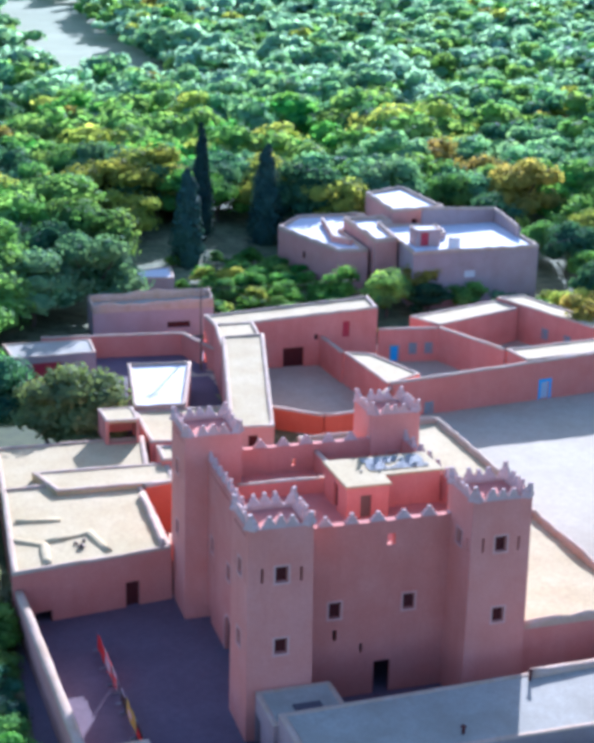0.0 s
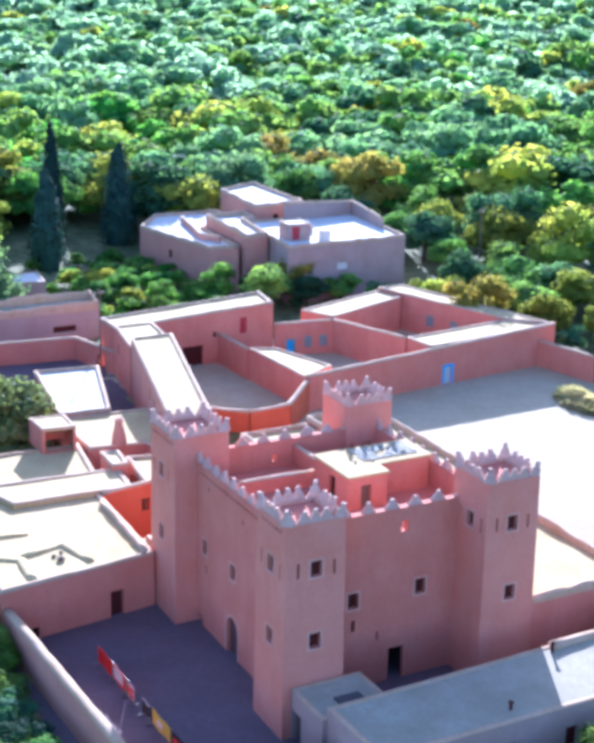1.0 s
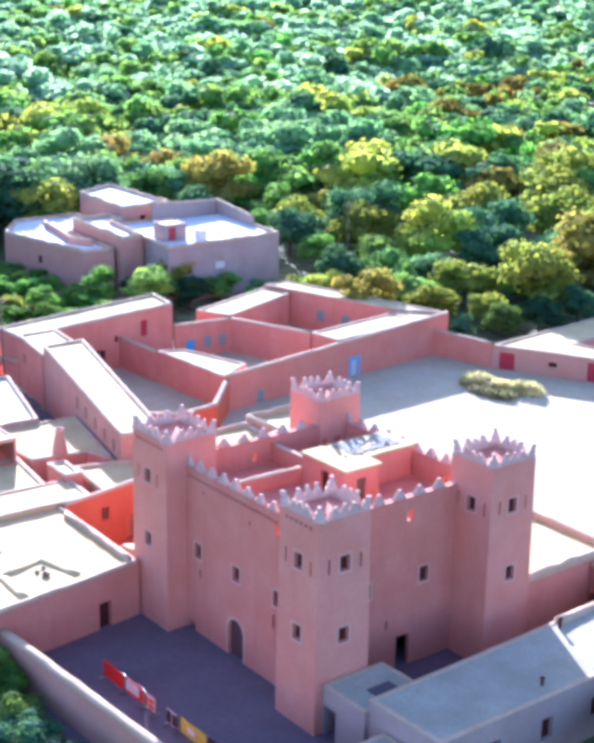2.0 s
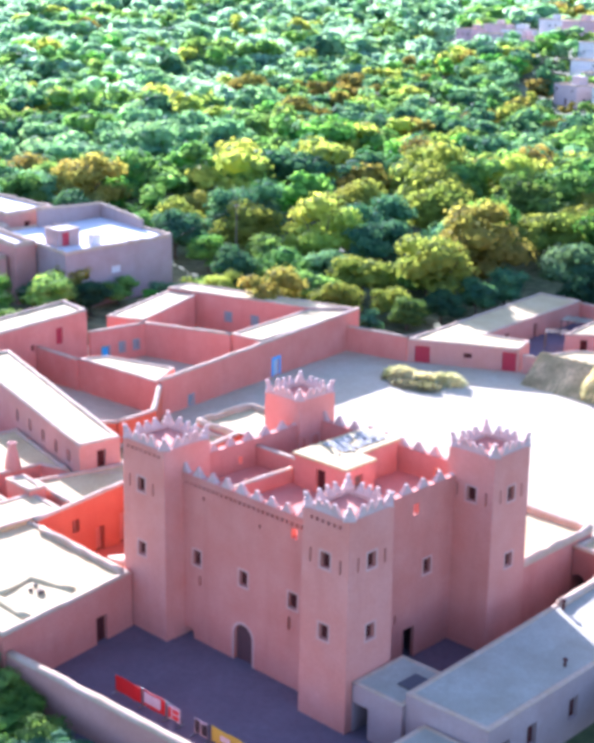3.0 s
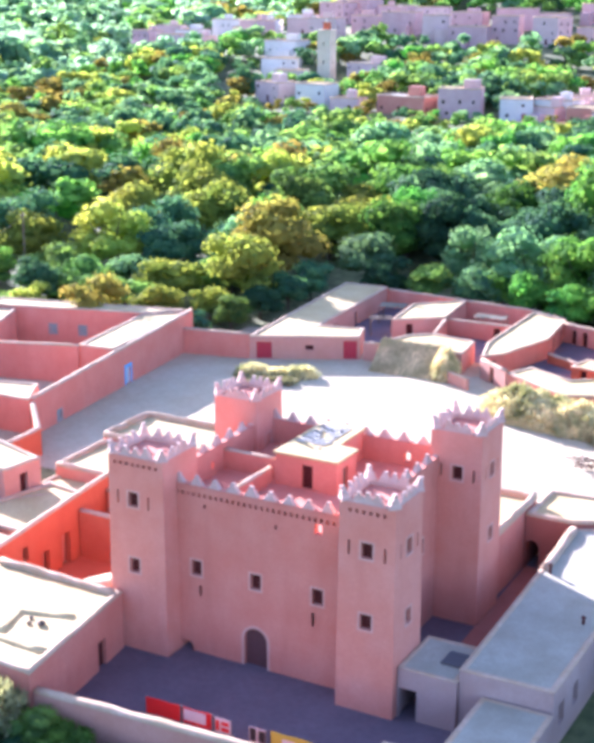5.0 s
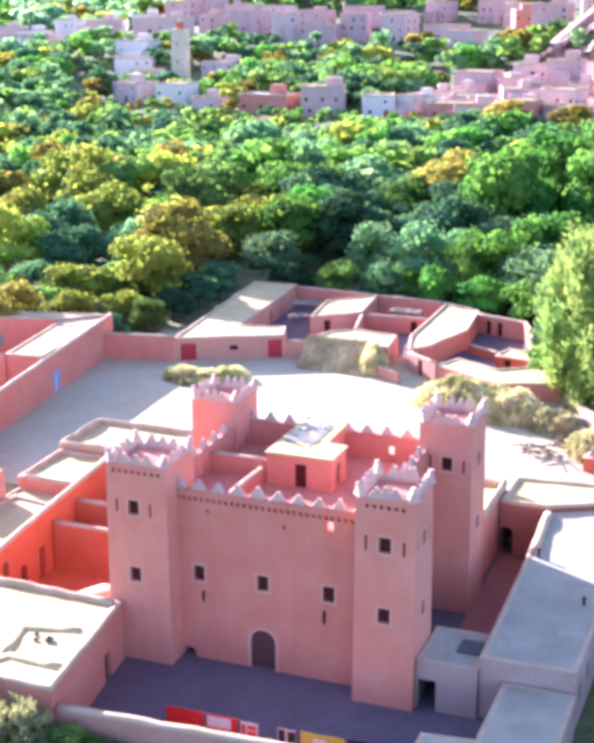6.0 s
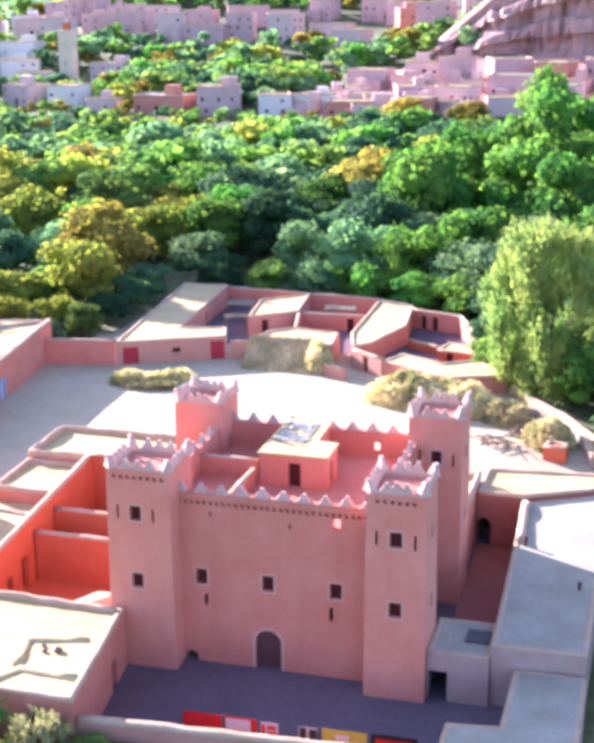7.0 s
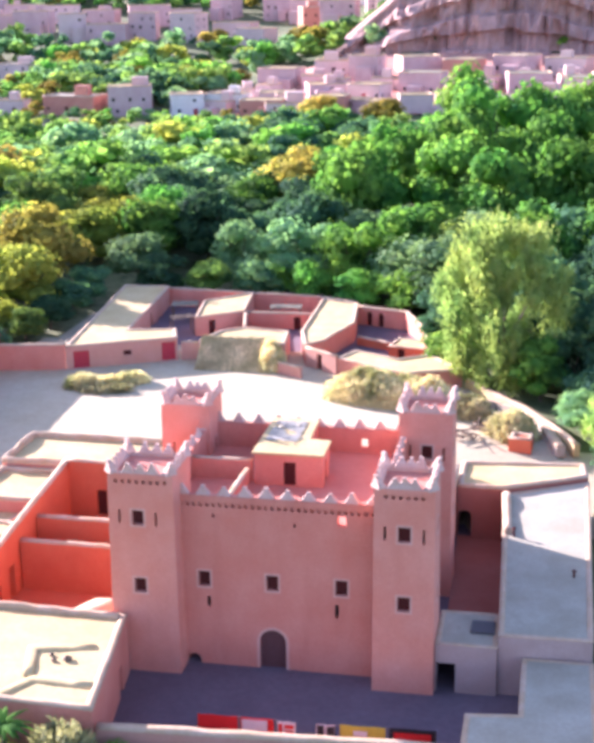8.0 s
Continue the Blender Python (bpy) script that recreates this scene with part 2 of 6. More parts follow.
def rim_bm(bm, pts, width, height, z, rnd, closed=True, slope=None):
    """A rounded mud coping along a line: swept, with an uneven hand-laid top."""
    prof = [(-0.5, 0.0), (-0.5, 0.55), (-0.34, 0.88), (0.0, 1.0), (0.34, 0.88), (0.5, 0.55), (0.5, 0.0)]
    P = [Vector(a) for a in pts]
    seq = []
    m = len(P)
    for i in range(m if closed else m - 1):
        a, b = P[i], P[(i + 1) % m]
        k = max(1, int((b - a).length / 1.1))
        for j in range(k):
            seq.append((a.lerp(b, j / k), j == 0))
    if not closed:
        seq.append((P[-1], True))
    rings = []
    cnt = len(seq)
    for i, (a, corner) in enumerate(seq):
        prv = seq[(i - 1) % cnt][0] if closed or i > 0 else a
        nxt = seq[(i + 1) % cnt][0] if closed or i < cnt - 1 else a
        d1, d2 = (a - prv), (nxt - a)
        d1 = d1.normalized() if d1.length > 1e-6 else d2.normalized()
        d2 = d2.normalized() if d2.length > 1e-6 else d1
        t = (d1 + d2)
        t = t.normalized() if t.length > 1e-6 else d1
        nn = Vector((t.y, -t.x))
        miter = 1 / max(0.45, abs(nn.dot(Vector((d1.y, -d1.x)))))
        w = width * miter * (1 + rnd.uniform(-0.07, 0.07))
        h = height * (1 + rnd.uniform(-0.22, 0.22))
        zz = z if slope is None else slope(a.x, a.y)
        rings.append([bm.verts.new((a.x + nn.x * s * w, a.y + nn.y * s * w, zz + v * h)) for s, v in prof])
    for i in range(cnt if closed else cnt - 1):
        r1, r2 = rings[i], rings[(i + 1) % cnt]
        for j in range(len(prof) - 1):
            bm.faces.new((r1[j], r1[j + 1], r2[j + 1], r2[j]))
    if not closed:
        bm.faces.new(rings[0])
        bm.faces.new(rings[-1][::-1])
    bmesh.ops.recalc_face_normals(bm, faces=bm.faces)


def inset_poly(poly, k):
    P = [Vector(a) for a in poly]
    out = []
    for i, a in enumerate(P):
        d1 = (a - P[i - 1]).normalized()
        d2 = (P[(i + 1) % len(P)] - a).normalized()
        n1, n2 = Vector((-d1.y, d1.x)), Vector((-d2.y, d2.x))
        nn = (n1 + n2).normalized()
        out.append(tuple(a + nn * k / max(0.4, nn.dot(n1))))
    return out


def leaf_bm(p, q, u0, u1, za, zb, back, planks=4):
    """A plank door or shutter set back in its opening: one panel, grooved between its planks."""
    p, q = Vector(p), Vector(q)
    d = (q - p).normalized()
    n = Vector((d.y, -d.x))
    w = (u1 - u0 - 0.02) / planks
    prof = []
    for i in range(planks):
        a = u0 + 0.01 + i * w
        prof += [(a, 0.03), (a + 0.018, 0.0), (a + w - 0.018, 0.0), (a + w, 0.03)] if planks > 1 else [(a, 0.0), (a + w, 0.0)]
    prof = [prof[0]] + [b for a, b in zip(prof, prof[1:]) if abs(a[0] - b[0]) > 1e-6 or a[1] != b[1]]
    bm = bmesh.new()
    lo, hi = [], []
    for u, k in prof:
        a = p + d * u - n * (back + k)
        lo.append(bm.verts.new((a.x, a.y, za + 0.01)))
        hi.append(bm.verts.new((a.x, a.y, zb - 0.01)))
    for i in range(len(prof) - 1):
        bm.faces.new((lo[i], lo[i + 1], hi[i + 1], hi[i]))
    e = [p + d * u - n * (back + 0.08) for u in (prof[0][0], prof[-1][0])]
    bl = [bm.verts.new((a.x, a.y, za + 0.01)) for a in e]
    bh = [bm.verts.new((a.x, a.y, zb - 0.01)) for a in e]
    bm.faces.new((bl[1], bl[0], bh[0], bh[1]))
    bm.faces.new((bl[0], lo[0], hi[0], bh[0]))
    bm.faces.new((lo[-1], bl[1], bh[1], hi[-1]))
    bm.faces.new(hi + [bh[1], bh[0]])
    bm.faces.new(lo[::-1] + [bl[0], bl[1]])
    return bm


def surround_bm(p, q, u0, u1, za, zb, w=0.13, proud=0.02, sill=True):
    p, q = Vector(p), Vector(q)
    d = (q - p).normalized()
    bm = bmesh.new()
    oriented_box(bm, p + d * (u0 - w), p + d * (u1 + w), proud, -0.02, zb + 0.002, zb + w)
    oriented_box(bm, p + d * (u0 - w), p + d * (u0 - 0.002), proud, -0.02, za, zb)
    oriented_box(bm, p + d * (u1 + 0.002), p + d * (u1 + w), proud, -0.02, za, zb)
    if sill:
        oriented_box(bm, p + d * (u0 - w), p + d * (u1 + w), proud + 0.02, -0.02, za - w, za - 0.002)
    return bm


def fit_openings(wall, p, q, openings, warp=None):
    """Doors, shutters and painted surrounds for the openings of a wall. An opening may name a leaf material and a surround material."""
    for o in openings:
        extra = o[5] if len(o) > 5 else {}
        a, b, za, zb = o[:4]
        if extra.get("leaf"):
            back = extra.get("back", 0.22)
            bm = leaf_bm(p, q, a, b, za, zb, back, max(2, int((b - a) / 0.22)))
            if warp:
                warp(bm)
            part("door" if zb - za > 1.6 else "shutter", bm, extra["leaf"], wall)
        if extra.get("edge"):
            bm = surround_bm(p, q, a, b, za, zb, extra.get("w", 0.13), sill=zb - za < 1.6)
            if warp:
                warp(bm)
            part("surround", bm, extra["edge"], wall)


def block(name, label, category, poly, z0, z1, wall_mat=None, roof_mat=None, openings=None, parapet=0.3, rim_w=0.42, seed=1, ztop=None, group="", base_z=None):
    """A flat-roofed earthen building: walls with real openings, a roof slab and a rounded parapet."""
    rnd = random.Random(seed)
    wall_mat, roof_mat = wall_mat or ADOBE, roof_mat or MUD_ROOF
    th = root(name, poly[0][0], poly[0][1], z0, label, category, group)
    openings = openings or {}

    def warp(bm):
        if ztop:
            for v in bm.verts:
                f = (v.co.z - z0) / (z1 - z0)
                v.co.z += f * (ztop(v.co.x, v.co.y) - z1)

    k = len(poly)
    for i in range(k):
        p, q = poly[i], poly[(i + 1) % k]
        bm = bmesh.new()
        ops = openings.get(i, ())
        wall_skin(bm, p, q, z0, z1, ops)
        weld(bm)
        warp(bm)
        w = part("wall", bm, wall_mat, th)
        fit_openings(w, p, q, ops, warp)
    bm = bmesh.new()
    slab(bm, inset_poly(poly, 0.004), z1 - 0.25, z1 - 0.02)
    warp(bm)
    part("roof", bm, roof_mat, th)
    if parapet > 0:
        bm = bmesh.new()
        rim_bm(bm, inset_poly(poly, rim_w / 2 - 0.03), rim_w, parapet, z1 - 0.05, rnd, slope=(lambda x, y: ztop(x, y) - 0.05) if ztop else None)
        part("parapet", bm, RIM, th, smooth=True)
    return th


def free_wall(name, label, pts, z0, z1, mat=None, width=0.5, openings=None, seed=2, rim=0.22, kind="structure", z_end=None):
    """A free-standing mud wall along a line of points, with a rounded coping."""
    rnd = random.Random(seed)
    mat = mat or ADOBE
    th = root(name, pts[0][0], pts[0][1], z0, label, "wall", kind=kind)
    openings = openings or {}
    total = sum((Vector(b) - Vector(a)).length for a, b in zip(pts, pts[1:]))
    run = 0.0
    ends = []
    for i, (p, q) in enumerate(zip(pts, pts[1:])):
        P, Q = Vector(p), Vector(q)
        d = (Q - P).normalized()
        n = Vector((d.y, -d.x)) * width / 2
        L = (Q - P).length
        ops = openings.get(i, ())
        za = z1 if z_end is None else z1 + (z_end - z1) * run / total
        zb = z1 if z_end is None else z1 + (z_end - z1) * (run + L) / total

        def warp(bm, P=P, d=d, L=L, za=za, zb=zb):
            for v in bm.verts:
                u = (Vector(v.co.xy) - P).dot(d) / L
                f = (v.co.z - z0) / (z1 - z0)
                v.co.z += f * (za + (zb - za) * u - z1)

        bm = bmesh.new()
        wall_skin(bm, P + n, Q + n, z0, z1, ops, width)
        wall_skin(bm, Q - n, P - n, z0, z1, [(L - o[1], L - o[0], *o[2:5]) for o in ops], 0.02)
        wall_skin(bm, Q + n, Q - n, z0, z1)
        wall_skin(bm, P - n, P + n, z0, z1)
        weld(bm)
        warp(bm)
        w = part("wall", bm, mat, th)
        fit_openings(w, P + n, Q + n, ops, warp)
        run += L
        ends.append((za, zb))

    def top(x, y):
        best = None
        for (p, q), (a, b) in zip(zip(pts, pts[1:]), ends):
            P, Q = Vector(p), Vector(q)
            dd = Q - P
            u = max(0, min(1, (Vector((x, y)) - P).dot(dd) / dd.length_squared))
            dist = (P + dd * u - Vector((x, y))).length
            if best is None or dist < best[0]:
                best = (dist, a + (b - a) * u)
        return best[1] - 0.03

    bm = bmesh.new()
    rim_bm(bm, pts, width + 0.06, rim, z1, rnd, closed=False, slope=top)
    part("coping", bm, RIM, th, smooth=True)
    return th


# ---- ground ----
def smooth01(v):
    v = max(0.0, min(1.0, v))
    return v * v * (3 - 2 * v)


def ground_z(x, y):
    along = -0.5 * x + 0.85 * y
    z = 1.0 * smooth01((along - 20) / 16)
    r = math.hypot(x, y - 20)
    z += 0.019 * max(0.0, min(r, 430) - 95)
    east = smooth01((x + 95) / 60)
    hill = smooth01((x + 330) / 120)
    z += hill * (3.2 * smooth01((y - 235) / 45) + (0.02 + 0.13 * east) * max(0.0, min(y, 340) - 282) + 0.125 * max(0.0, min(y, 620) - 340))
    z += east * 0.025 * max(0.0, min(y, 235) - 110)
    z += 0.055 * max(0.0, r - 430) * (1 - 0.8 * hill * smooth01((y - 300) / 100))
    if r > 140:
        z += 2.5 * (noise.noise((x * 0.008, y * 0.008, 3.1))) * smooth01((r - 140) / 150)
    return z


def build_ground():
    axis = []
    v = 0.0
    while v < 3600:
        axis.append(v)
        v += 3.0 if v < 60 else (8.0 if v < 300 else (25.0 if v < 900 else 150.0))
    xs = [-a for a in axis[:0:-1]] + axis
    bm = bmesh.new()
    grid = [[bm.verts.new((x - 20, y + 20, ground_z(x - 20, y + 20))) for x in xs] for y in xs]
    for a, b in zip(grid, grid[1:]):
        for i in range(len(xs) - 1):
            bm.faces.new((a[i], a[i + 1], b[i + 1], b[i]))
    m, n, l, p = nodes_of("valley_ground")
    pos = n.new("ShaderNodeNewGeometry").outputs["Position"]
    c = mix_node(n, l, ramp_node(n, l, noise_node(n, l, pos, 0.03, 6), 0.42, 0.6), (0.08, 0.10, 0.03), (0.24, 0.23, 0.10))
    c = mix_node(n, l, ramp_node(n, l, noise_node(n, l, pos, 0.6, 5), 0.4, 0.7), c, (0.05, 0.065, 0.02))
    l.new(c, p.inputs["Base Color"])
    p.inputs["Roughness"].default_value = 1.0
    b = n.new("ShaderNodeBump")
    b.inputs["Strength"].default_value = 0.5
    l.new(noise_node(n, l, pos, 1.2, 6), b.inputs["Height"])
    l.new(b.outputs[0], p.inputs["Normal"])
    g = mesh_ob("ground", bm, m, smooth=True)
    tagged(g, "valley floor of dry grass and bare soil under trees", "ground", kind="structure")


build_ground()


def pad(name, label, poly, mat, step=2.0, lift=0.05):
    """A patch of trodden ground lying on the valley floor."""
    P = [Vector(a) for a in poly]
    x0, x1 = min(a.x for a in P), max(a.x for a in P)
    y0, y1 = min(a.y for a in P), max(a.y for a in P)

    def inside(x, y):
        c = False
        for i in range(len(P)):
            a, b = P[i], P[i - 1]
            if (a.y > y) != (b.y > y) and x < (b.x - a.x) * (y - a.y) / (b.y - a.y) + a.x:
                c = not c
        return c

    bm = bmesh.new()
    vs = {}
    nx, ny = int((x1 - x0) / step) + 1, int((y1 - y0) / step) + 1

    def V(i, j):
        if (i, j) not in vs:
            x, y = x0 + i * step, y0 + j * step
            vs[i, j] = bm.verts.new((x, y, ground_z(x, y) + lift + 0.02 * noise.noise((x * 0.3, y * 0.3, 0))))
        return vs[i, j]

    for i in range(nx):
        for j in range(ny):
            if inside(x0 + (i + 0.5) * step, y0 + (j + 0.5) * step):
                bm.faces.new((V(i, j), V(i + 1, j), V(i + 1, j + 1), V(i, j + 1)))
    ob = mesh_ob(name, bm, mat, smooth=True)
    return tagged(ob, label, "ground", kind="structure")


pad("yard_ground", "pale trodden earth of the big threshing yard", [(-66, 12), (-42, 18), (-24, 27), (11, 26), (24, 27), (24, 44), (11, 58), (9, 66), (-3, 91), (-14, 97), (-43, 98), (-48, 66), (-75, 60), (-70, 36)], EARTH)
# dark sheet over the yard earth where the rear courts lie in shade
pad("rear_court", "brown earth of the courts between the rear houses, shade put into its colour", [(-38, 77), (-9, 76), (-3, 71), (4, 67), (9, 70), (8, 78), (-1, 91), (-14, 96), (-40, 97)], COURT_SHADE, 1.0, 0.1)
FIELD = earthen("dry_field", (0.27, 0.28, 0.12), (0.15, 0.17, 0.06), (0.36, 0.36, 0.18), big=0.03, fine=0.12, streak=0.0)
pad("field_ground", "pale dry stubble field among the woods", [(-745, 42), (-365, 20), (-350, 70), (-420, 84), (-745, 128)], FIELD, 8.0, 0.3)
pad("village_ground", "bare pinkish earth between the village houses", [(-84, 274), (84, 274), (84, 346), (-62, 346), (-84, 320)], ADOBE_PALE, 4.0, 0.35)
pad("lane_ground", "dusty pink lane earth behind the mud houses, shade in its colour", [(-80, -5), (-43, -5), (-43, 12), (-55, 14), (-64, 15.5), (-80, 17)], COURT_SHADE)
pad("front_court", "reddish earth of the walled front court, darkened for shade", [(-10.5, -14.5), (20, -14.5), (20, 27), (-22, 27), (-22, -3), (-10.5, -3)], COURT_SHADE)


# ---- the kasbah ----
def stepped_mesh(name, w, d, h, mat, bend=0.0, steps=3):
    """A stepped, tapering merlon of plastered mud brick, its tip slightly bent."""
    bm = bmesh.new()
    prof = []
    for i in range(steps):
        k = 1 - i / steps
        prof += [(k, i / steps), (k * 0.93, (i + 0.62) / steps)]
    prof.append((0.24, 1.0))
    rings = []
    for k, z in prof:
        off = bend * z * z * h
        dk = 0.35 + 0.65 * k
        rings.append([bm.verts.new((sx * w / 2 * k, sy * d / 2 * dk + off, z * h)) for sx, sy in ((-1, -1), (1, -1), (1, 1), (-1, 1))])
    for a, b in zip(rings, rings[1:]):
        for i in range(4):
            j = (i + 1) % 4
            bm.faces.new((a[i], a[j], b[j], b[i]))
    bm.faces.new(rings[-1])
    bm.faces.new(rings[0][::-1])
    me = bpy.data.meshes.new(name)
    bm.to_mesh(me)
    bm.free()
    me.materials.append(mat)
    return me


ME_MERLON = stepped_mesh("merlon", 0.98, 0.42, 0.68, MERLON)
ME_MERLON_TOWER = stepped_mesh("tower_merlon", 0.9, 0.40, 0.76, MERLON, -0.22, 3)
ME_HORN = stepped_mesh("corner_merlon", 0.85, 0.6, 0.98, MERLON, -0.2, 3)

W_WIN = {"leaf": WOOD, "edge": LIME, "w": 0.14, "back": 0.3}
kas = root("kasbah", 0, 0, 0, "pink mud-brick kasbah with four crenellated corner towers", "kasbah")
rk = random.Random(11)


def merlon_row(parent, p, q, z, me, count, name="merlon"):
    P, Q = Vector(p), Vector(q)
    d = (Q - P).normalized()
    yaw = math.atan2(d.y, d.x)
    for i in range(count):
        a = P.lerp(Q, (i + 0.5) / count)
        piece(name, me, parent, Matrix.Translation((a.x, a.y, z)) @ Matrix.Rotation(yaw + rk.uniform(-0.05, 0.05), 4, "Z") @ Matrix.Diagonal((rk.uniform(0.9, 1.08), 1, rk.uniform(0.88, 1.12), 1)))


def dentil_ops(L, z, size=0.2, gap=0.46, margin=0.35):
    k = int((L - 2 * margin) / gap)
    s = (L - k * gap) / 2 + (gap - size) / 2
    return [(s + i * gap, s + i * gap + size, z, z + size * 1.2) for i in range(k)]


def curtain(p, q, z1, ops, merlons, through=()):
    """A curtain wall: outer skin, thick parapet above the terrace with a row of merlons, and see-through loopholes."""
    P, Q = Vector(p), Vector(q)
    d = (Q - P).normalized()
    n = Vector((d.y, -d.x))
    L = (Q - P).length
    bm = bmesh.new()
    wall_skin(bm, p, q, -0.3, z1, list(ops) + list(through), 0.3)
    a, b = P - n * 0.3, Q - n * 0.3
    wall_skin(bm, b - n * 0.25, a - n * 0.25, 10.0, z1, [(L - o[1], L - o[0], o[2], o[3]) for o in through], 0.25)
    slab(bm, [tuple(P), tuple(Q), tuple(Q - n * 0.55), tuple(P - n * 0.55)], z1 - 0.02, z1 + 0.05)
    bm2 = bmesh.new()
    wall_skin(bm2, a, b, 10.0, z1 - 0.03, [(o[0], o[1], o[2], o[3]) for o in through], 0.02)
    weld(bm)
    w = part("curtain_wall", bm, ADOBE, kas)
    part("parapet_core", bm2, ADOBE, w)
    fit_openings(w, p, q, ops)
    merlon_row(w, P - n * 0.25, Q - n * 0.25, z1 + 0.03, ME_MERLON, merlons)
    return w


def arch_band(cx, r, w, z0, zc, proud):
    """A flat limewashed band round an arched doorway in the front wall."""
    bm = bmesh.new()
    ins = [(cx - r, z0)] + [(cx - r * math.cos(math.pi * i / 16), zc + r * math.sin(math.pi * i / 16)) for i in range(17)] + [(cx + r, z0)]
    out = [(cx - r - w, z0)] + [(cx - (r + w) * math.cos(math.pi * i / 16), zc + (r + w) * math.sin(math.pi * i / 16)) for i in range(17)] + [(cx + r + w, z0)]
    rows = [[bm.verts.new((x, y, z)) for x, z in pts] for pts, y in ((ins, 0.01), (ins, -proud), (out, -proud), (out, 0.01))]
    for a, b in zip(rows, rows[1:]):
        for i in range(len(ins) - 1):
            bm.faces.new((a[i], a[i + 1], b[i + 1], b[i]))
    bmesh.ops.recalc_face_normals(bm, faces=bm.faces)
    return bm


XL, XR, YB = -8.35, 7.62, 16.3


def win(c, z, w=0.82, h=1.12, extra=None):
    return (c - w / 2, c + w / 2, z - h / 2, z + h / 2, False, W_WIN if extra is None else extra)


def slit(c, z, w=0.26, h=0.8):
    return (c - w / 2, c + w / 2, z - h / 2, z + h / 2, False, {})


fx = -XL
front_ops = [win(fx - 4.75, 6.5), win(fx, 6.5), win(fx + 4.75, 6.5), slit(fx - 4.46, 4.8), slit(fx + 4.42, 4.75, 0.26, 1.0),
             (fx - 0.95, fx + 0.9, -0.05, 2.98, True, {"leaf": WOOD_DOOR, "back": 0.3}), (fx - 6.15, fx - 5.15, -0.05, 0.75, True, {}), slit(fx + 1.6, 10.85, 0.2, 0.3), slit(fx - 4.0, 11.2, 0.2, 0.3)]
front_ops += dentil_ops(XR - XL, 11.82, 0.25, 0.45)
front = curtain((XL, 0), (XR, 0), 12.55, front_ops, 11, [(fx + 4.52, fx + 5.08, 10.95, 11.7)])
part("surround", arch_band(-0.025, 0.925, 0.19, -0.05, 2.055, 0.025), LIME, front)
curtain((XR, 0), (XR, YB), 12.6, [win(5.25, 6.6), win(10.5, 6.65), slit(5.3, 4.75, 0.3, 0.8), slit(7.2, 3.6, 0.2, 0.7), (8.15, 9.35, 0.05, 2.45, False, {})], 9, [(8.8, 9.35, 10.92, 11.72)])
curtain((XR, YB), (XL, YB), 12.35, [win(5, 6.5), win(11, 6.5)], 10, [(3.3, 3.85, 10.85, 11.6), (10.4, 10.95, 10.85, 11.6)])
curtain((XL, YB), (XL, 0), 12.5, [win(5, 6.5), win(11, 6.5)], 9, [(9.0, 9.35, 10.9, 11.5)])

# terrace floor, inner walls, stair pavilion
bm = bmesh.new()
slab(bm, [(XL + 0.5, 0.5), (XR - 0.5, 0.5), (XR - 0.5, YB - 0.5), (XL + 0.5, YB - 0.5)], 10.1, 10.45)
terrace = part("terrace_floor", bm, ADOBE, kas, "dusty red mud terrace floor")
for pts, zt in (([(XL + 0.55, 8.9), (-3.3, 8.9)], 11.95), ([(-3.6, 1.6), (-3.5, 8.2)], 11.5)):
    bm = bmesh.new()
    oriented_box(bm, pts[0], pts[1], -0.18, 0.18, 10.4, zt)
    t = part("terrace_wall", bm, ADOBE, kas)
    bm = bmesh.new()
    rim_bm(bm, pts, 0.42, 0.16, zt - 0.03, rk, closed=False)
    part("coping", bm, RIM, t, smooth=True)


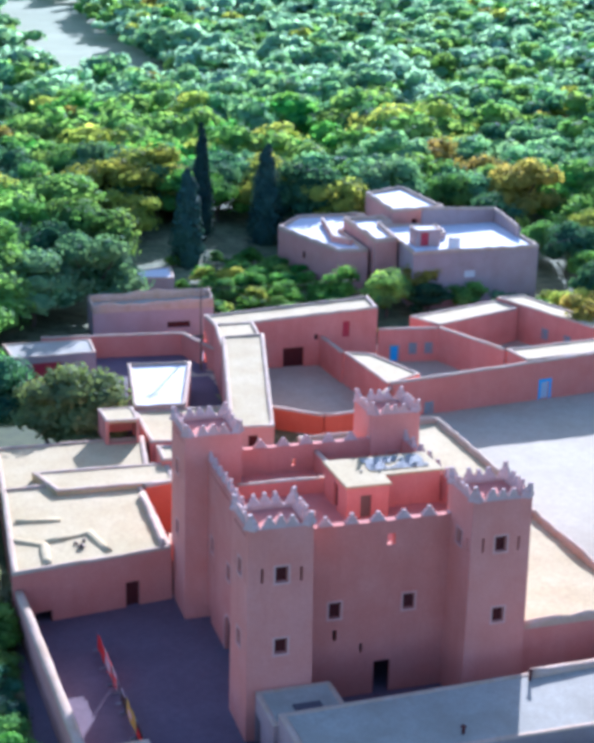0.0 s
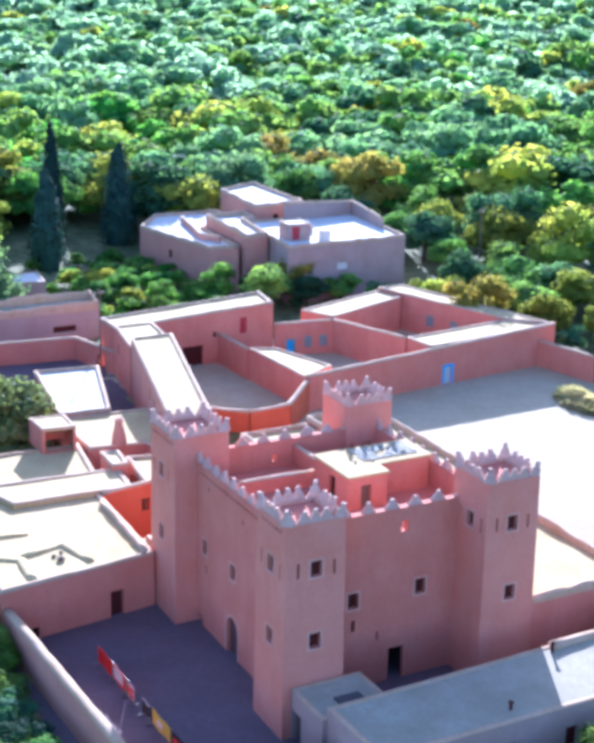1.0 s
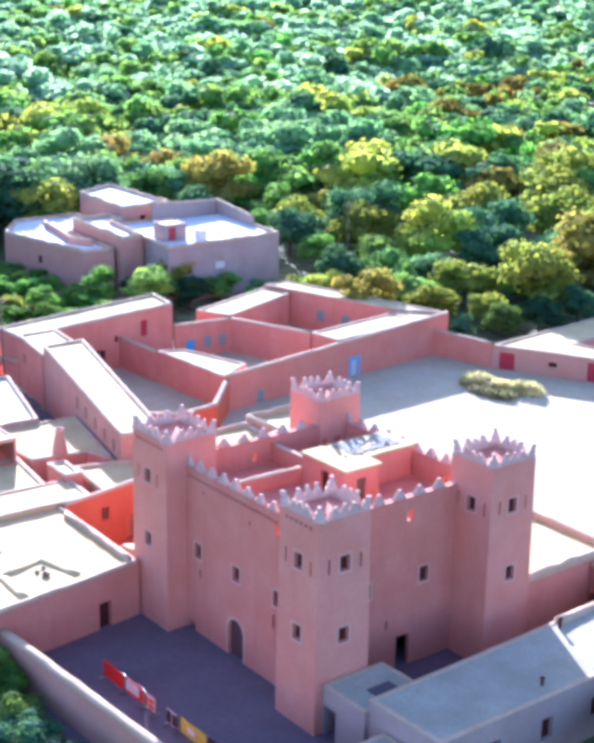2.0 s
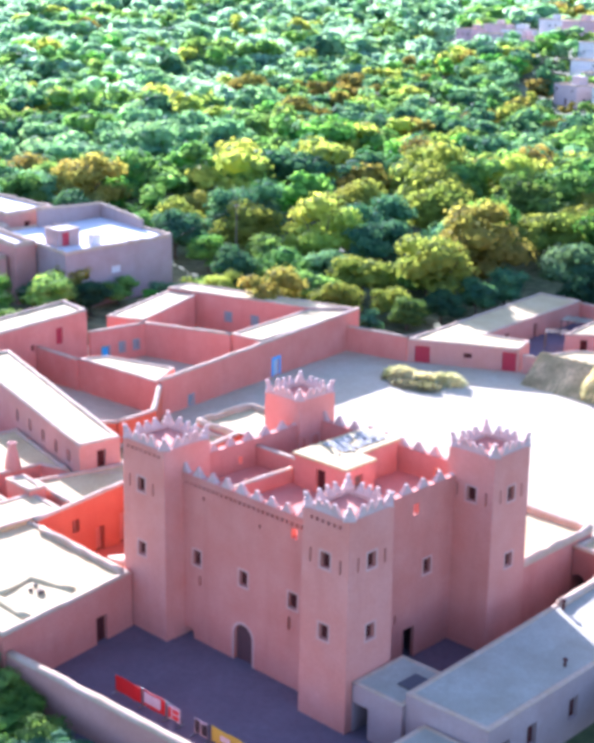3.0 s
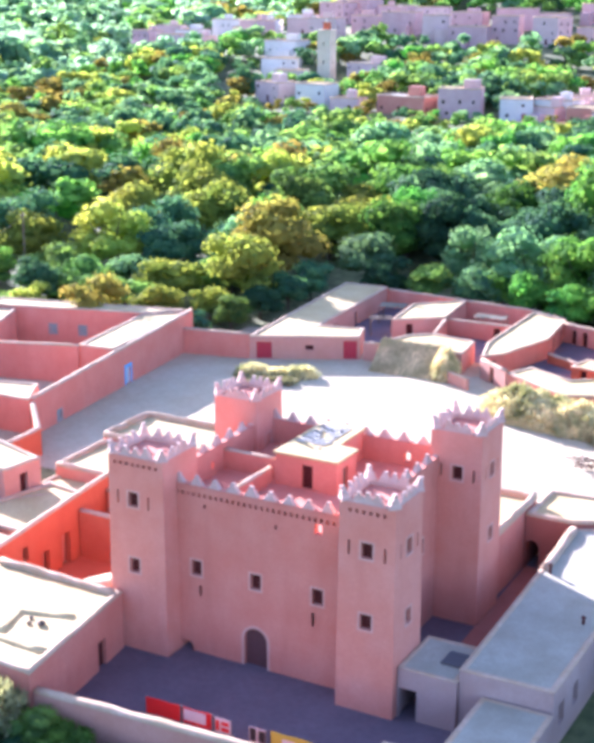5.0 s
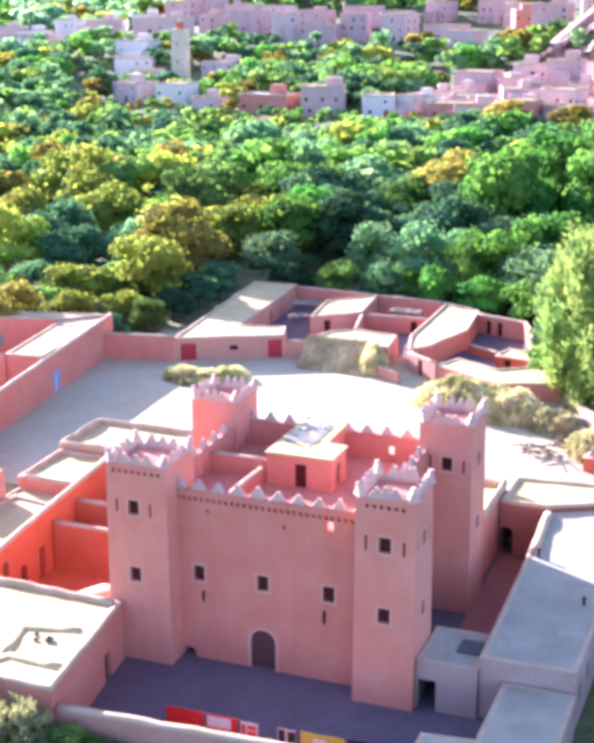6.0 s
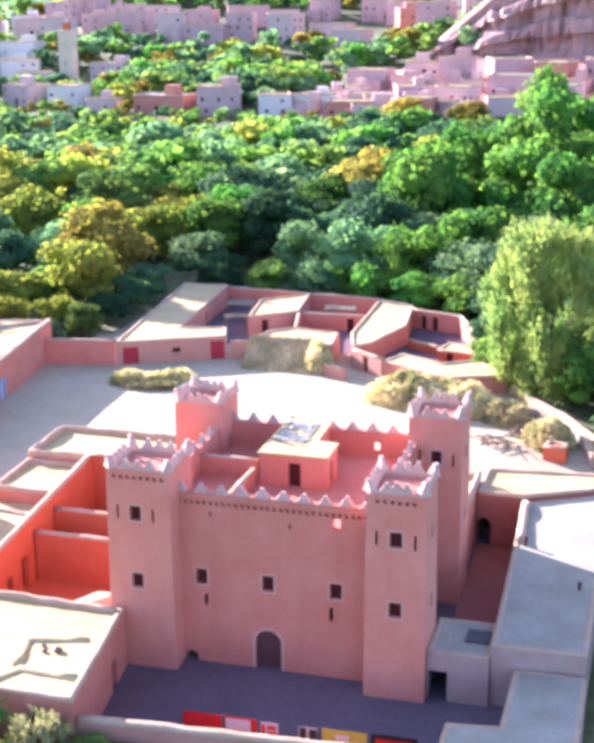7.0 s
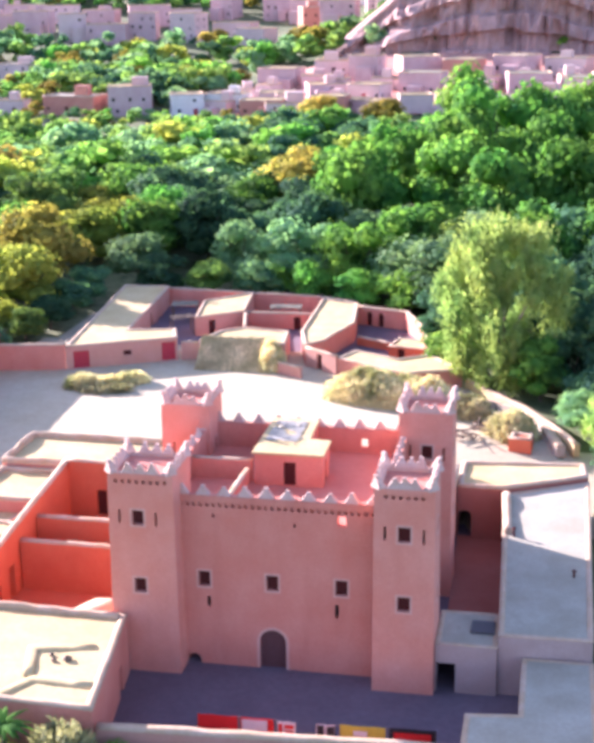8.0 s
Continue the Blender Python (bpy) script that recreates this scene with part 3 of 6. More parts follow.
def pavilion():
    poly = [(-2.9, 7.9), (2.1, 7.9), (2.1, 11.0), (0.4, 11.0), (0.4, 15.6), (-2.9, 15.6)]
    ops = {0: [(2.15, 3.05, 10.5, 12.3, False, {"leaf": WOOD, "back": 0.2})], 1: [(1.0, 1.8, 10.5, 12.2, False, {"leaf": WOOD_LIGHT, "back": 0.2})]}
    hub = None
    for i in range(6):
        bm = bmesh.new()
        wall_skin(bm, poly[i], poly[(i + 1) % 6], 10.4, 12.85, ops.get(i, ()), 0.3)
        weld(bm)
        w = part("pavilion_wall", bm, ADOBE, kas)
        fit_openings(w, poly[i], poly[(i + 1) % 6], ops.get(i, ()))
        hub = hub or w
    bm = bmesh.new()
    slab(bm, inset_poly(poly, -0.16), 12.82, 13.0)
    bmesh.ops.bevel(bm, geom=[e for e in bm.edges], offset=0.05, segments=2, affect="EDGES")
    roof = part("pavilion_roof", bm, MUD_ROOF, kas, "pale lime-washed mud roof slab")
    bm = bmesh.new()
    g = [[bm.verts.new((-2.6 + 2.4 * i / 12, 10.4 + 4.6 * j / 22, 13.03 + 0.09 * abs(noise.noise((i * 0.55, j * 0.5, 2.0))) + 0.05 * abs(noise.noise((i * 1.3, j * 1.2, 6.0))))) for i in range(13)] for j in range(23)]
    for a, b in zip(g, g[1:]):
        for i in range(12):
            if noise.noise((a[i].co.x * 0.9, a[i].co.y * 0.7, 1.0)) > -0.28:
                bm.faces.new((a[i], a[i + 1], b[i + 1], b[i]))
    bmesh.ops.solidify(bm, geom=bm.faces[:], thickness=0.03)
    part("tarpaulin", bm, plain("grey_tarpaulin", (0.60, 0.56, 0.50), 0.9, scale=2.0), roof, "crumpled pale tarpaulin on the roof")
    for i in range(7):
        bm = bmesh.new()
        bmesh.ops.create_icosphere(bm, subdivisions=1, radius=rk.uniform(0.12, 0.25))
        for v in bm.verts:
            v.co = v.co * rk.uniform(0.7, 1.2)
            v.co.z *= 0.6
        bmesh.ops.translate(bm, verts=bm.verts, vec=(rk.uniform(-2.6, 0.1), rk.uniform(9.5, 15.2), 13.08))
        part("rubble", bm, CONCRETE, roof)


pavilion()


def tower(x0, x1, y0, y1, ztop, wins):
    """A tapering corner tower with dentil band, shuttered windows, loopholes and horned merlons."""
    cx, cy = (x0 + x1) / 2, (y0 + y1) / 2

    def warp(bm):
        for v in bm.verts:
            k = 1 + 0.055 * (1 - v.co.z / ztop)
            v.co.x, v.co.y = cx + (v.co.x - cx) * k, cy + (v.co.y - cy) * k

    poly = [(x0, y0), (x1, y0), (x1, y1), (x0, y1)]
    bm = bmesh.new()
    allops = []
    for i in range(4):
        p, q = poly[i], poly[(i + 1) % 4]
        L = (Vector(q) - Vector(p)).length
        ops = []
        for u, z in wins.get(i, ()):
            ops.append(win(u, z, 0.8, 1.05))
            if z > 9:
                ops += [slit(max(0.5, u - 1.25), z + 0.02, 0.17, 1.0), slit(min(L - 0.5, u + 1.25), z - 0.1, 0.17, 1.0)]
        if i == 0 and y0 < 0:
            ops += dentil_ops(L, ztop - 0.68, 0.25, 0.48, 0.3)
        wall_skin(bm, p, q, -0.3, ztop, ops, 0.4)
        allops.append((p, q, ops))
    weld(bm)
    warp(bm)
    t = part("tower", bm, ADOBE_TOWER, kas)
    for p, q, ops in allops:
        fit_openings(t, p, q, ops, warp)
    bm = bmesh.new()
    slab(bm, inset_poly(poly, 0.02), ztop - 0.45, ztop - 0.2)
    part("tower_roof", bm, ADOBE, t)
    # low battlement wall
    bm = bmesh.new()
    inner = inset_poly(poly, 0.38)
    for i in range(4):
        j = (i + 1) % 4
        f = [bm.verts.new((*inner[j], ztop - 0.25)), bm.verts.new((*inner[i], ztop - 0.25)), bm.verts.new((*inner[i], ztop + 0.02)), bm.verts.new((*inner[j], ztop + 0.02))]
        bm.faces.new(f)
        g = [bm.verts.new((*poly[i], ztop)), bm.verts.new((*poly[j], ztop)), bm.verts.new((*inner[j], ztop + 0.02)), bm.verts.new((*inner[i], ztop + 0.02))]
        bm.faces.new(g)
    part("battlement", bm, MERLON, t)
    mid = inset_poly(poly, 0.24)
    for i in range(4):
        a, b = Vector(mid[i]), Vector(mid[(i + 1) % 4])
        d = (b - a).normalized()
        merlon_row(t, a + d * 0.75, b - d * 0.75, ztop, ME_MERLON_TOWER, 3, name="tower_merlon")
        yaw = math.atan2(d.y, d.x) - radians(45)
        piece("corner_merlon", ME_HORN, t, Matrix.Translation((a.x, a.y, ztop)) @ Matrix.Rotation(yaw, 4, "Z") @ Matrix.Diagonal((1, 1, rk.uniform(0.88, 1.12), 1)))
    return t


tower(-10.75, -6.25, -1.65, 2.6, 14.5, {0: [(2.0, 11.4), (2.0, 6.5)], 3: [(2, 11.4), (2, 6.5)]})
tower(7.15, 11.05, -1.65, 2.5, 14.5, {0: [(1.97, 11.4), (1.97, 6.5)], 1: [(2.15, 11.4), (2.15, 6.5)]})
tower(7.0, 10.95, 13.25, 17.4, 14.75, {0: [(2.1, 11.7)], 1: [(2.1, 11.7), (2.2, 6.65)]})
tower(-11.4, -7.6, 13.2, 17.2, 14.5, {0: [(2.2, 10.9)], 1: [(1.8, 10.9)]})

# ---- the buildings round the kasbah ----
D_DARK = {"leaf": WOOD, "back": 0.3}
D_RED = {"leaf": RED_DOOR, "back": 0.12}
PALE_PANE = plain("pale_shutter", (0.5, 0.6, 0.66), 0.5)
D_BLUE = {"leaf": PALE_PANE, "back": 0.15, "edge": BLUE, "w": 0.3}
D_TEAL = {"leaf": CYAN, "back": 0.08, "edge": CYAN, "w": 0.2}
HOLE = {}


def door(c, z0=0.1, w=1.0, h=2.05, ex=None, arch=False):
    return (c - w / 2, c + w / 2, z0, z0 + h, arch, D_DARK if ex is None else ex)


# left front annex and its roof ledges
block("annex", "low mud annex with a cracked flat roof beside the court", "annex", [(-25, -13.4), (-8.0, -14.2), (-9.75, -1.95), (-21.6, -1.7), (-25, -2)], -0.3, 4.3, ADOBE, MUD_ROOF, {1: [door(9.2, 0.0, 1.1, 2.1), (1.6, 2.9, -0.05, 0.95, False, {})]}, 0.22, 0.5, 5)
block("annex", "flat-roofed mud house of the outer row", "annex", [(-36, -13), (-25.1, -13.4), (-25.1, -0.5), (-36, 1)], -0.3, 4.0, ADOBE, MUD_ROOF, {}, 0.2, 0.5, 6)
block("annex", "raised ledge of pale roof mud behind the annex", "annex", [(-27.5, -10.5), (-22.6, -9), (-22.4, 1.2), (-27, 1.5)], 3.9, 4.65, MUD_ROOF, MUD_ROOF, {}, 0.15, 0.5, 7)
for pts, zz in (([(-20.5, -2.2), (-10.2, -2.5)], 4.3), ([(-13.3, -11.0), (-14.3, -7.6), (-10.4, -6.7)], 4.24), ([(-14.2, -13.4), (-12.9, -11.3), (-8.9, -11.5)], 4.24), ([(-17.8, -12.9), (-17.4, -9.4)], 4.24)):
    bm = bmesh.new()
    rim_bm(bm, pts, 0.7 if zz < 4.3 else 0.5, 0.22 if zz < 4.3 else 0.4, zz, rk, closed=False)
    tagged(mesh_ob("roof_kerb", bm, MUD_ROOF if zz < 4.3 else RIM, smooth=True), "hand-moulded mud kerb on the annex roof", "kerb", "roof kerbs")

# red court with its cross walls
free_wall("wall_west", "orange-red court wall with doorways", [(-22.2, -1.6), (-22.4, 20.8)], -0.2, 4.5, ADOBE_RED, 0.5, {0: [door(6.2, 0.0, 0.9, 2.0, HOLE), door(8.8, 0.0, 1.1, 2.4, HOLE), (3.4, 4.1, 2.2, 3.3, False, HOLE)]}, 8, z_end=6.4)
free_wall("wall_north", "orange-red back wall of the sunken court with a dark doorway", [(-22.4, 20.8), (-11.2, 20.4)], -0.2, 6.5, ADOBE_RED, 0.5, {0: [door(3.15, 1.75, 0.95, 2.3, D_DARK)]}, 9)
free_wall("wall_cross", "red mud cross wall of the sunken court", [(-22.0, 12.9), (-10.8, 12.7)], -0.2, 4.6, ADOBE_RED, 0.45, {}, 10)
free_wall("wall_cross", "red mud cross wall between two small courts", [(-21.9, 9.1), (-10.6, 8.9)], -0.2, 4.15, ADOBE_RED, 0.45, {}, 11)
bm = bmesh.new()
slab(bm, [(-22.0, -1.6), (-10.4, -1.6), (-10.4, 20.5), (-22.0, 20.5)], 0.06, 0.14)
tagged(mesh_ob("court_floor", bm, ADOBE_RED), "red earth floor of the sunken side court", "floor", kind="structure")
bm = bmesh.new()
slab(bm, [(11.3, 3.9), (15.1, 3.9), (14.7, 24.4), (10.75, 24.4)], 0.05, 0.13)
tagged(mesh_ob("court_floor", bm, COURT_RED_SHADE), "red earth floor of the narrow east court, darkened for shade", "floor", kind="structure")
bm = bmesh.new()
slab(bm, [(-14.6, -1.2), (-10.9, -1.2), (-10.9, 1.6), (-13.2, 1.2)], 0.1, 3.9)
bmesh.ops.bevel(bm, geom=[e for e in bm.edges], offset=0.35, segments=3, affect="EDGES")
tagged(mesh_ob("oven", bm, RIM, smooth=True), "rounded mud buttress at the foot of the tower", "buttress")
block("annex", "north range with a pale roof and grey parapet", "annex", [(-28.3, 20.9), (-10.2, 20.7), (-9.0, 27.6), (-28.3, 28)], 0, 5.9, ADOBE, MUD_ROOF, {}, 0.55, 0.45, 12)
block("annex", "west range of the court under a mud roof", "annex", [(-28.3, 14), (-22.7, 14), (-22.7, 20.8), (-28.3, 20.8)], 0, 5.3, ADOBE, MUD_ROOF, {}, 0.4, 0.45, 13)
block("annex", "small flat-roofed store beside the lane", "annex", [(-29.5, 3.2), (-22.6, 2.4), (-22.7, 11.5), (-27.5, 12.2)], 0, 4.45, ADOBE, MUD_ROOF, {}, 0.25, 0.5, 14)
block("annex", "stepped mud block on the outer roofs", "annex", [(-30.2, 1.1), (-26.4, 0.8), (-26.2, 2.3), (-29.9, 2.7)], 0, 5.1, ADOBE, MUD_ROOF, {}, 0.2, 0.4, 15)
block("annex", "long terrace of pale mud roofs above the lane", "annex", [(-43, 1.3), (-33.6, 1.2), (-33, 6.5), (-29.6, 7.4), (-42.5, 10.5)], 0, 4.2, ADOBE, MUD_ROOF, {}, 0.2, 0.5, 16)
block("annex", "white-roofed mud house with a raised rim", "annex", [(-58.2, 3.6), (-43.2, 1.4), (-42.6, 6.6), (-57.5, 10.6)], 0.3, 4.4, ADOBE, WHITE, {}, 0.35, 0.45, 17)

# long strip house
strip_top = lambda x, y: 6.8 + (-28.3 - x) * 0.043
block("long_house", "long narrow mud house with a row of small windows", "house", [(-55, 13.5), (-28.5, 7.5), (-28, 11.6), (-55, 18.3)], 0.2, 7.3, ADOBE_PALE, MUD_ROOF,
      {0: [(u, u + 0.75, 4.9, 6.1, False, D_DARK) for u in (12.5, 15.6, 18.7, 21.6, 24.4)], 1: [door(2.2, 4.5, 0.9, 2.0)]}, 0.22, 0.45, 18, strip_top)
block("annex", "lane-side terrace below the long house", "annex", [(-28.4, 7.4), (-24, 11.9), (-23, 19), (-28.4, 13.8)], 0, 4.3, ADOBE, MUD_ROOF, {}, 0.2, 0.4, 19)
block("house", "two-storey pink house with an upper red door", "house", [(-69.5, 15), (-64.1, 15.1), (-64.1, 35.3), (-69.5, 36)], 0.5, 7.2, ADOBE, MUD_ROOF,
      {1: [door(16.2, 4.2, 0.9, 1.9, D_RED), door(9.6, 0.9, 2.6, 2.6, D_DARK), (12.2, 12.7, 4.2, 4.9, False, D_DARK), (13.4, 14.1, 1.8, 2.6, False, D_DARK)]}, 0.3, 0.5, 20, lambda x, y: 6.5 + (y - 15) * 0.06)
block("house", "narrow corner house with small shuttered windows", "house", [(-64, 14.9), (-55.1, 13.4), (-55.1, 18.4), (-64, 19.6)], 0.5, 6.9, ADOBE, MUD_ROOF, {0: [(2.0, 2.7, 4.2, 5.4, False, D_DARK), (3.2, 3.8, 2.0, 2.8, False, D_DARK)]}, 0.25, 0.45, 21)
block("shed", "dark sunken-roofed grey shed behind the lane", "shed", [(-87, 3.6), (-80.8, 3.4), (-80.8, 19), (-87, 20)], 0.5, 4.7, ADOBE_GREY, CONCRETE, {1: [(9.5, 12.5, 2.2, 3.0, False, D_DARK)]}, 1.1, 0.3, 22)
free_wall("wall_lane", "pink mud wall along the lane", [(-74.2, -4), (-72.5, 13), (-64.4, 15.2)], 0.3, 3.7, ADOBE, 0.45, {0: [door(2.5, 0.6, 1.6, 2.2, D_RED)], 1: [door(5.6, 0.6, 1.8, 2.4, HOLE, True)]}, 23)

# enclosure with two courts
ex = lambda y: -43.4 - 0.121 * (y - 29)
free_wall("wall_yard", "high pink yard wall with a blue-framed window", [(ex(29), 29), (ex(46), 46), (ex(65.3), 65.3)], 0.6, 4.9, ADOBE, 0.5, {1: [(2.0, 3.1, 1.05, 2.8, False, D_BLUE)], 0: [(4.4, 5.1, 1.3, 2.2, False, D_TEAL)]}, 24, z_end=5.9)
block("range", "roofed range along the yard wall of the big court", "range", [(-50.4, 46), (-45.8, 46.2), (-48.1, 65.2), (-52.5, 61)], 0.6, 5.6, ADOBE, MUD_ROOF, {}, 0.2, 0.45, 25)
block("range", "back range of the big court under a pale mud roof", "range", [(-73.0, 55.5), (-52.6, 61.2), (-48.2, 65.4), (-73.2, 59.5)], 0.6, 5.8, ADOBE, MUD_ROOF, {0: [(9, 9.8, 2.6, 3.6, False, D_TEAL), (13, 13.8, 2.6, 3.6, False, D_TEAL)]}, 0.2, 0.45, 26)
block("range", "west range of the big court with blue-framed openings", "range", [(-73, 55.3), (-67.6, 41), (-63, 43), (-68.5, 56.4)], 0.6, 5.4, ADOBE, MUD_ROOF, {}, 0.2, 0.45, 27)
free_wall("wall_middle", "mud wall dividing the two courts", [(-62.8, 43), (-50.4, 45.9)], 0.6, 5.15, ADOBE, 0.5, {}, 28, z_end=5.5)
free_wall("wall_side", "court wall with blue-painted door and windows", [(-63.8, 35.4), (-62.8, 43)], 0.6, 5.1, ADOBE, 0.5, {0: [door(2.0, 1.1, 0.9, 1.9, {"leaf": BLUE, "back": 0.15, "edge": CYAN, "w": 0.2}), (4.0, 4.6, 2.2, 3.2, False, D_TEAL), (6.0, 6.6, 2.2, 3.2, False, D_TEAL)]}, 29)
block("range", "low gate range with a bright triangular roof", "range", [(-56.5, 28.4), (-43.6, 28.9), (-46.4, 33.7), (-55, 31.3)], 0.6, 4.75, ADOBE, MUD_ROOF, {}, 0.2, 0.4, 30)
free_wall("wall_pit", "tall pink wall of the deep rear court", [(-64, 28.2), (-56.6, 28.4)], 0.6, 4.6, ADOBE, 0.5, {}, 31)
free_wall("wall_pit", "low orange wall stepping down to the lane", [(-43.3, 29.0), (-39.0, 24.6), (-39.8, 20.5)], 0.4, 4.5, ADOBE_RED, 0.5, {}, 32, z_end=3.2)
free_wall("wall_pit", "mud wall between the lane and the long house", [(-44, 15.8), (-39.8, 20.5)], 0.4, 3.2, ADOBE_RED, 0.5, {}, 33)

# rear and right of the kasbah
block("annex", "rear range behind the kasbah with a pale flat roof", "annex", [(-6.9, 17.0), (6.9, 17.0), (7.1, 17.5), (10.6, 17.5), (10.6, 27.2), (-7.5, 27.4)], 0, 5.1, ADOBE, MUD_ROOF, {}, 0.6, 0.45, 34)
# gate walls take the red that has the court's shade in it
block("annex", "arched gate range closing the side court", "annex", [(10.7, 24.5), (14.5, 24.5), (21.5, 28.4), (21.2, 31.5), (10.7, 30.4)], 0, 4.7, COURT_RED_SHADE, MUD_ROOF, {0: [(0.06, 1.2, 0.1, 2.6, True, HOLE)]}, 0.25, 0.5, 35)
block("annex", "long side range with a smooth cement roof", "annex", [(15.3, -0.85), (21.4, -0.7), (21.6, 28.2), (14.6, 24.3)], 0, 4.35, ADOBE_GREY, CONCRETE,
      {1: [(u, u + 1.0, 1.4, 2.9, False, D_DARK) for u in (1.2, 4.0, 8.5, 13, 17.5)]}, 0.1, 0.4, 36)
bm = bmesh.new()
rim_bm(bm, [(15.2, 16.0), (14.8, 24.0)], 0.7, 0.45, 4.3, rk, closed=False)
tagged(mesh_ob("roof_kerb", bm, RIM, smooth=True), "thick mud kerb along the side range roof", "kerb", "roof kerbs")
block("annex", "low link building with a plank door beside the tower", "annex", [(11.2, -1.15), (15.25, -1.15), (15.25, 3.8), (11.2, 3.8)], 0, 3.6, ADOBE_GREY, CONCRETE, {0: [door(0.72, 0.0, 1.25, 2.2, HOLE)]}, 0.07, 0.35, 37)
block("annex", "lower front building with a grey cement roof", "annex", [(13.7, -14.2), (21.6, -14), (21.5, -0.95), (16.9, -0.95), (16.9, -8.1), (13.7, -8.5)], 0, 2.95, ADOBE_GREY, CONCRETE, {}, 0.07, 0.35, 38)
free_wall("wall_front", "thick front court wall with a rounded coping", [(-7.9, -13.75), (13.6, -12.5)], -0.3, 2.95, ADOBE_PALE, 0.6, {}, 39, 0.28)

# yard houses
YZ = 0.7
block("yard_house", "low yard house with crimson doors and an L-shaped roof", "house", [(-38.8, 64.4), (-26.7, 70.5), (-28.0, 74.5), (-33.7, 73.4), (-35.4, 97.4), (-42, 97)], YZ, 3.85, ADOBE_PALE, MUD_ROOF,
      {0: [door(1.85, 1.1, 1.9, 2.1, D_RED), (6.9, 7.9, 2.2, 2.8, False, D_DARK), door(12.4, 1.1, 1.7, 2.3, D_RED)], 3: [door(5, 1.1, 0.9, 1.9), door(12, 1.1, 0.9, 1.9)]}, 0.2, 0.45, 40)
free_wall("wall_yard", "pink yard wall joining the enclosure", [(-47.6, 62.8), (-38.9, 64.5)], YZ, 4.1, ADOBE, 0.45, {}, 41)
free_wall("wall_yard", "back wall of the yard houses", [(-35.4, 97.3), (-13.2, 95.0), (-7.9, 92.4)], YZ, 3.6, ADOBE, 0.4, {}, 42)
block("yard_house", "small square mud room in the yard houses", "house", [(-27.4, 81.2), (-21.8, 85.6), (-22.9, 96.2), (-28.6, 90.6)], YZ, 3.6, ADOBE_PALE, MUD_ROOF, {0: [door(2.4, 1.1, 0.9, 1.9)]}, 0.2, 0.4, 43)
block("yard_house", "straw-fronted shed with a pale mud roof", "shed", [(-24.0, 71.0), (-13.4, 70.7), (-14.0, 76.4), (-20.0, 77.7), (-22.6, 75.5)], YZ, 3.5, ADOBE_PALE, MUD_ROOF, {}, 0.22, 0.45, 44)
free_wall("wall_yard", "low pink wall beside the crimson gate", [(-26.3, 70.8), (-24.2, 71.1)], YZ, 3.2, ADOBE_PALE, 0.4, {}, 45)
free_wall("wall_yard", "mud wall between the small rear courts", [(-20.0, 77.8), (-21.7, 85.6)], YZ, 3.4, ADOBE, 0.4, {}, 46)
free_wall("wall_yard", "mud wall with a low doorway in the rear court", [(-22.0, 86.6), (-12.6, 86.8)], YZ, 3.2, ADOBE, 0.4, {0: [door(7.0, 1.0, 0.9, 1.8, D_DARK)]}, 47)
block("yard_house", "curved row of mud rooms with a pale roof", "house", [(-11.0, 70.6), (-9.0, 73), (-6.6, 82), (-7.6, 92.2), (-12.9, 94.4), (-12.6, 77)], YZ, 3.5, ADOBE, MUD_ROOF, {2: [door(3, 1.1, 0.9, 1.9), door(7, 1.1, 0.9, 1.9)], 0: [door(1.6, 1.1, 0.8, 1.8)]}, 0.22, 0.45, 48)
free_wall("wall_yard", "back wall of the round court with two dark doorways", [(-7.6, 90.8), (-0.7, 88.4), (2.4, 81.0), (4.0, 70)], YZ, 3.5, ADOBE, 0.45, {0: [(1.5, 2.3, 1.1, 3.0, True, D_DARK), (3.2, 4.0, 1.1, 3.0, True, D_DARK)]}, 49)
block("yard_house", "low front rooms with a wide pale roof", "house", [(-6.4, 67.0), (1.9, 61.8), (8.2, 64.4), (4.2, 70.2), (0.6, 67.6), (-4.8, 70.6)], YZ, 3.1, ADOBE, MUD_ROOF, {}, 0.2, 0.45, 50)
free_wall("wall_yard", "pink wall with a dark doorway by the straw", [(-10.7, 70.3), (-6.5, 67.1)], YZ, 3.3, ADOBE_PALE, 0.4, {0: [door(2.4, 1.0, 0.9, 2.0)]}, 51)
block("pen", "small mud pen with an orange doorway", "pen", [(-1.4, 74.8), (3.0, 73.6), (3.2, 77.4), (-0.6, 78.6)], YZ, 2.7, ADOBE_RED, MUD_ROOF, {0: [door(1.6, 0.9, 0.9, 1.5)]}, 0.15, 0.4, 52)
free_wall("wall_pen", "low red wall inside the round court", [(-6.0, 80.5), (-1.2, 77.8)], YZ, 2.1, ADOBE_RED, 0.4, {}, 53)

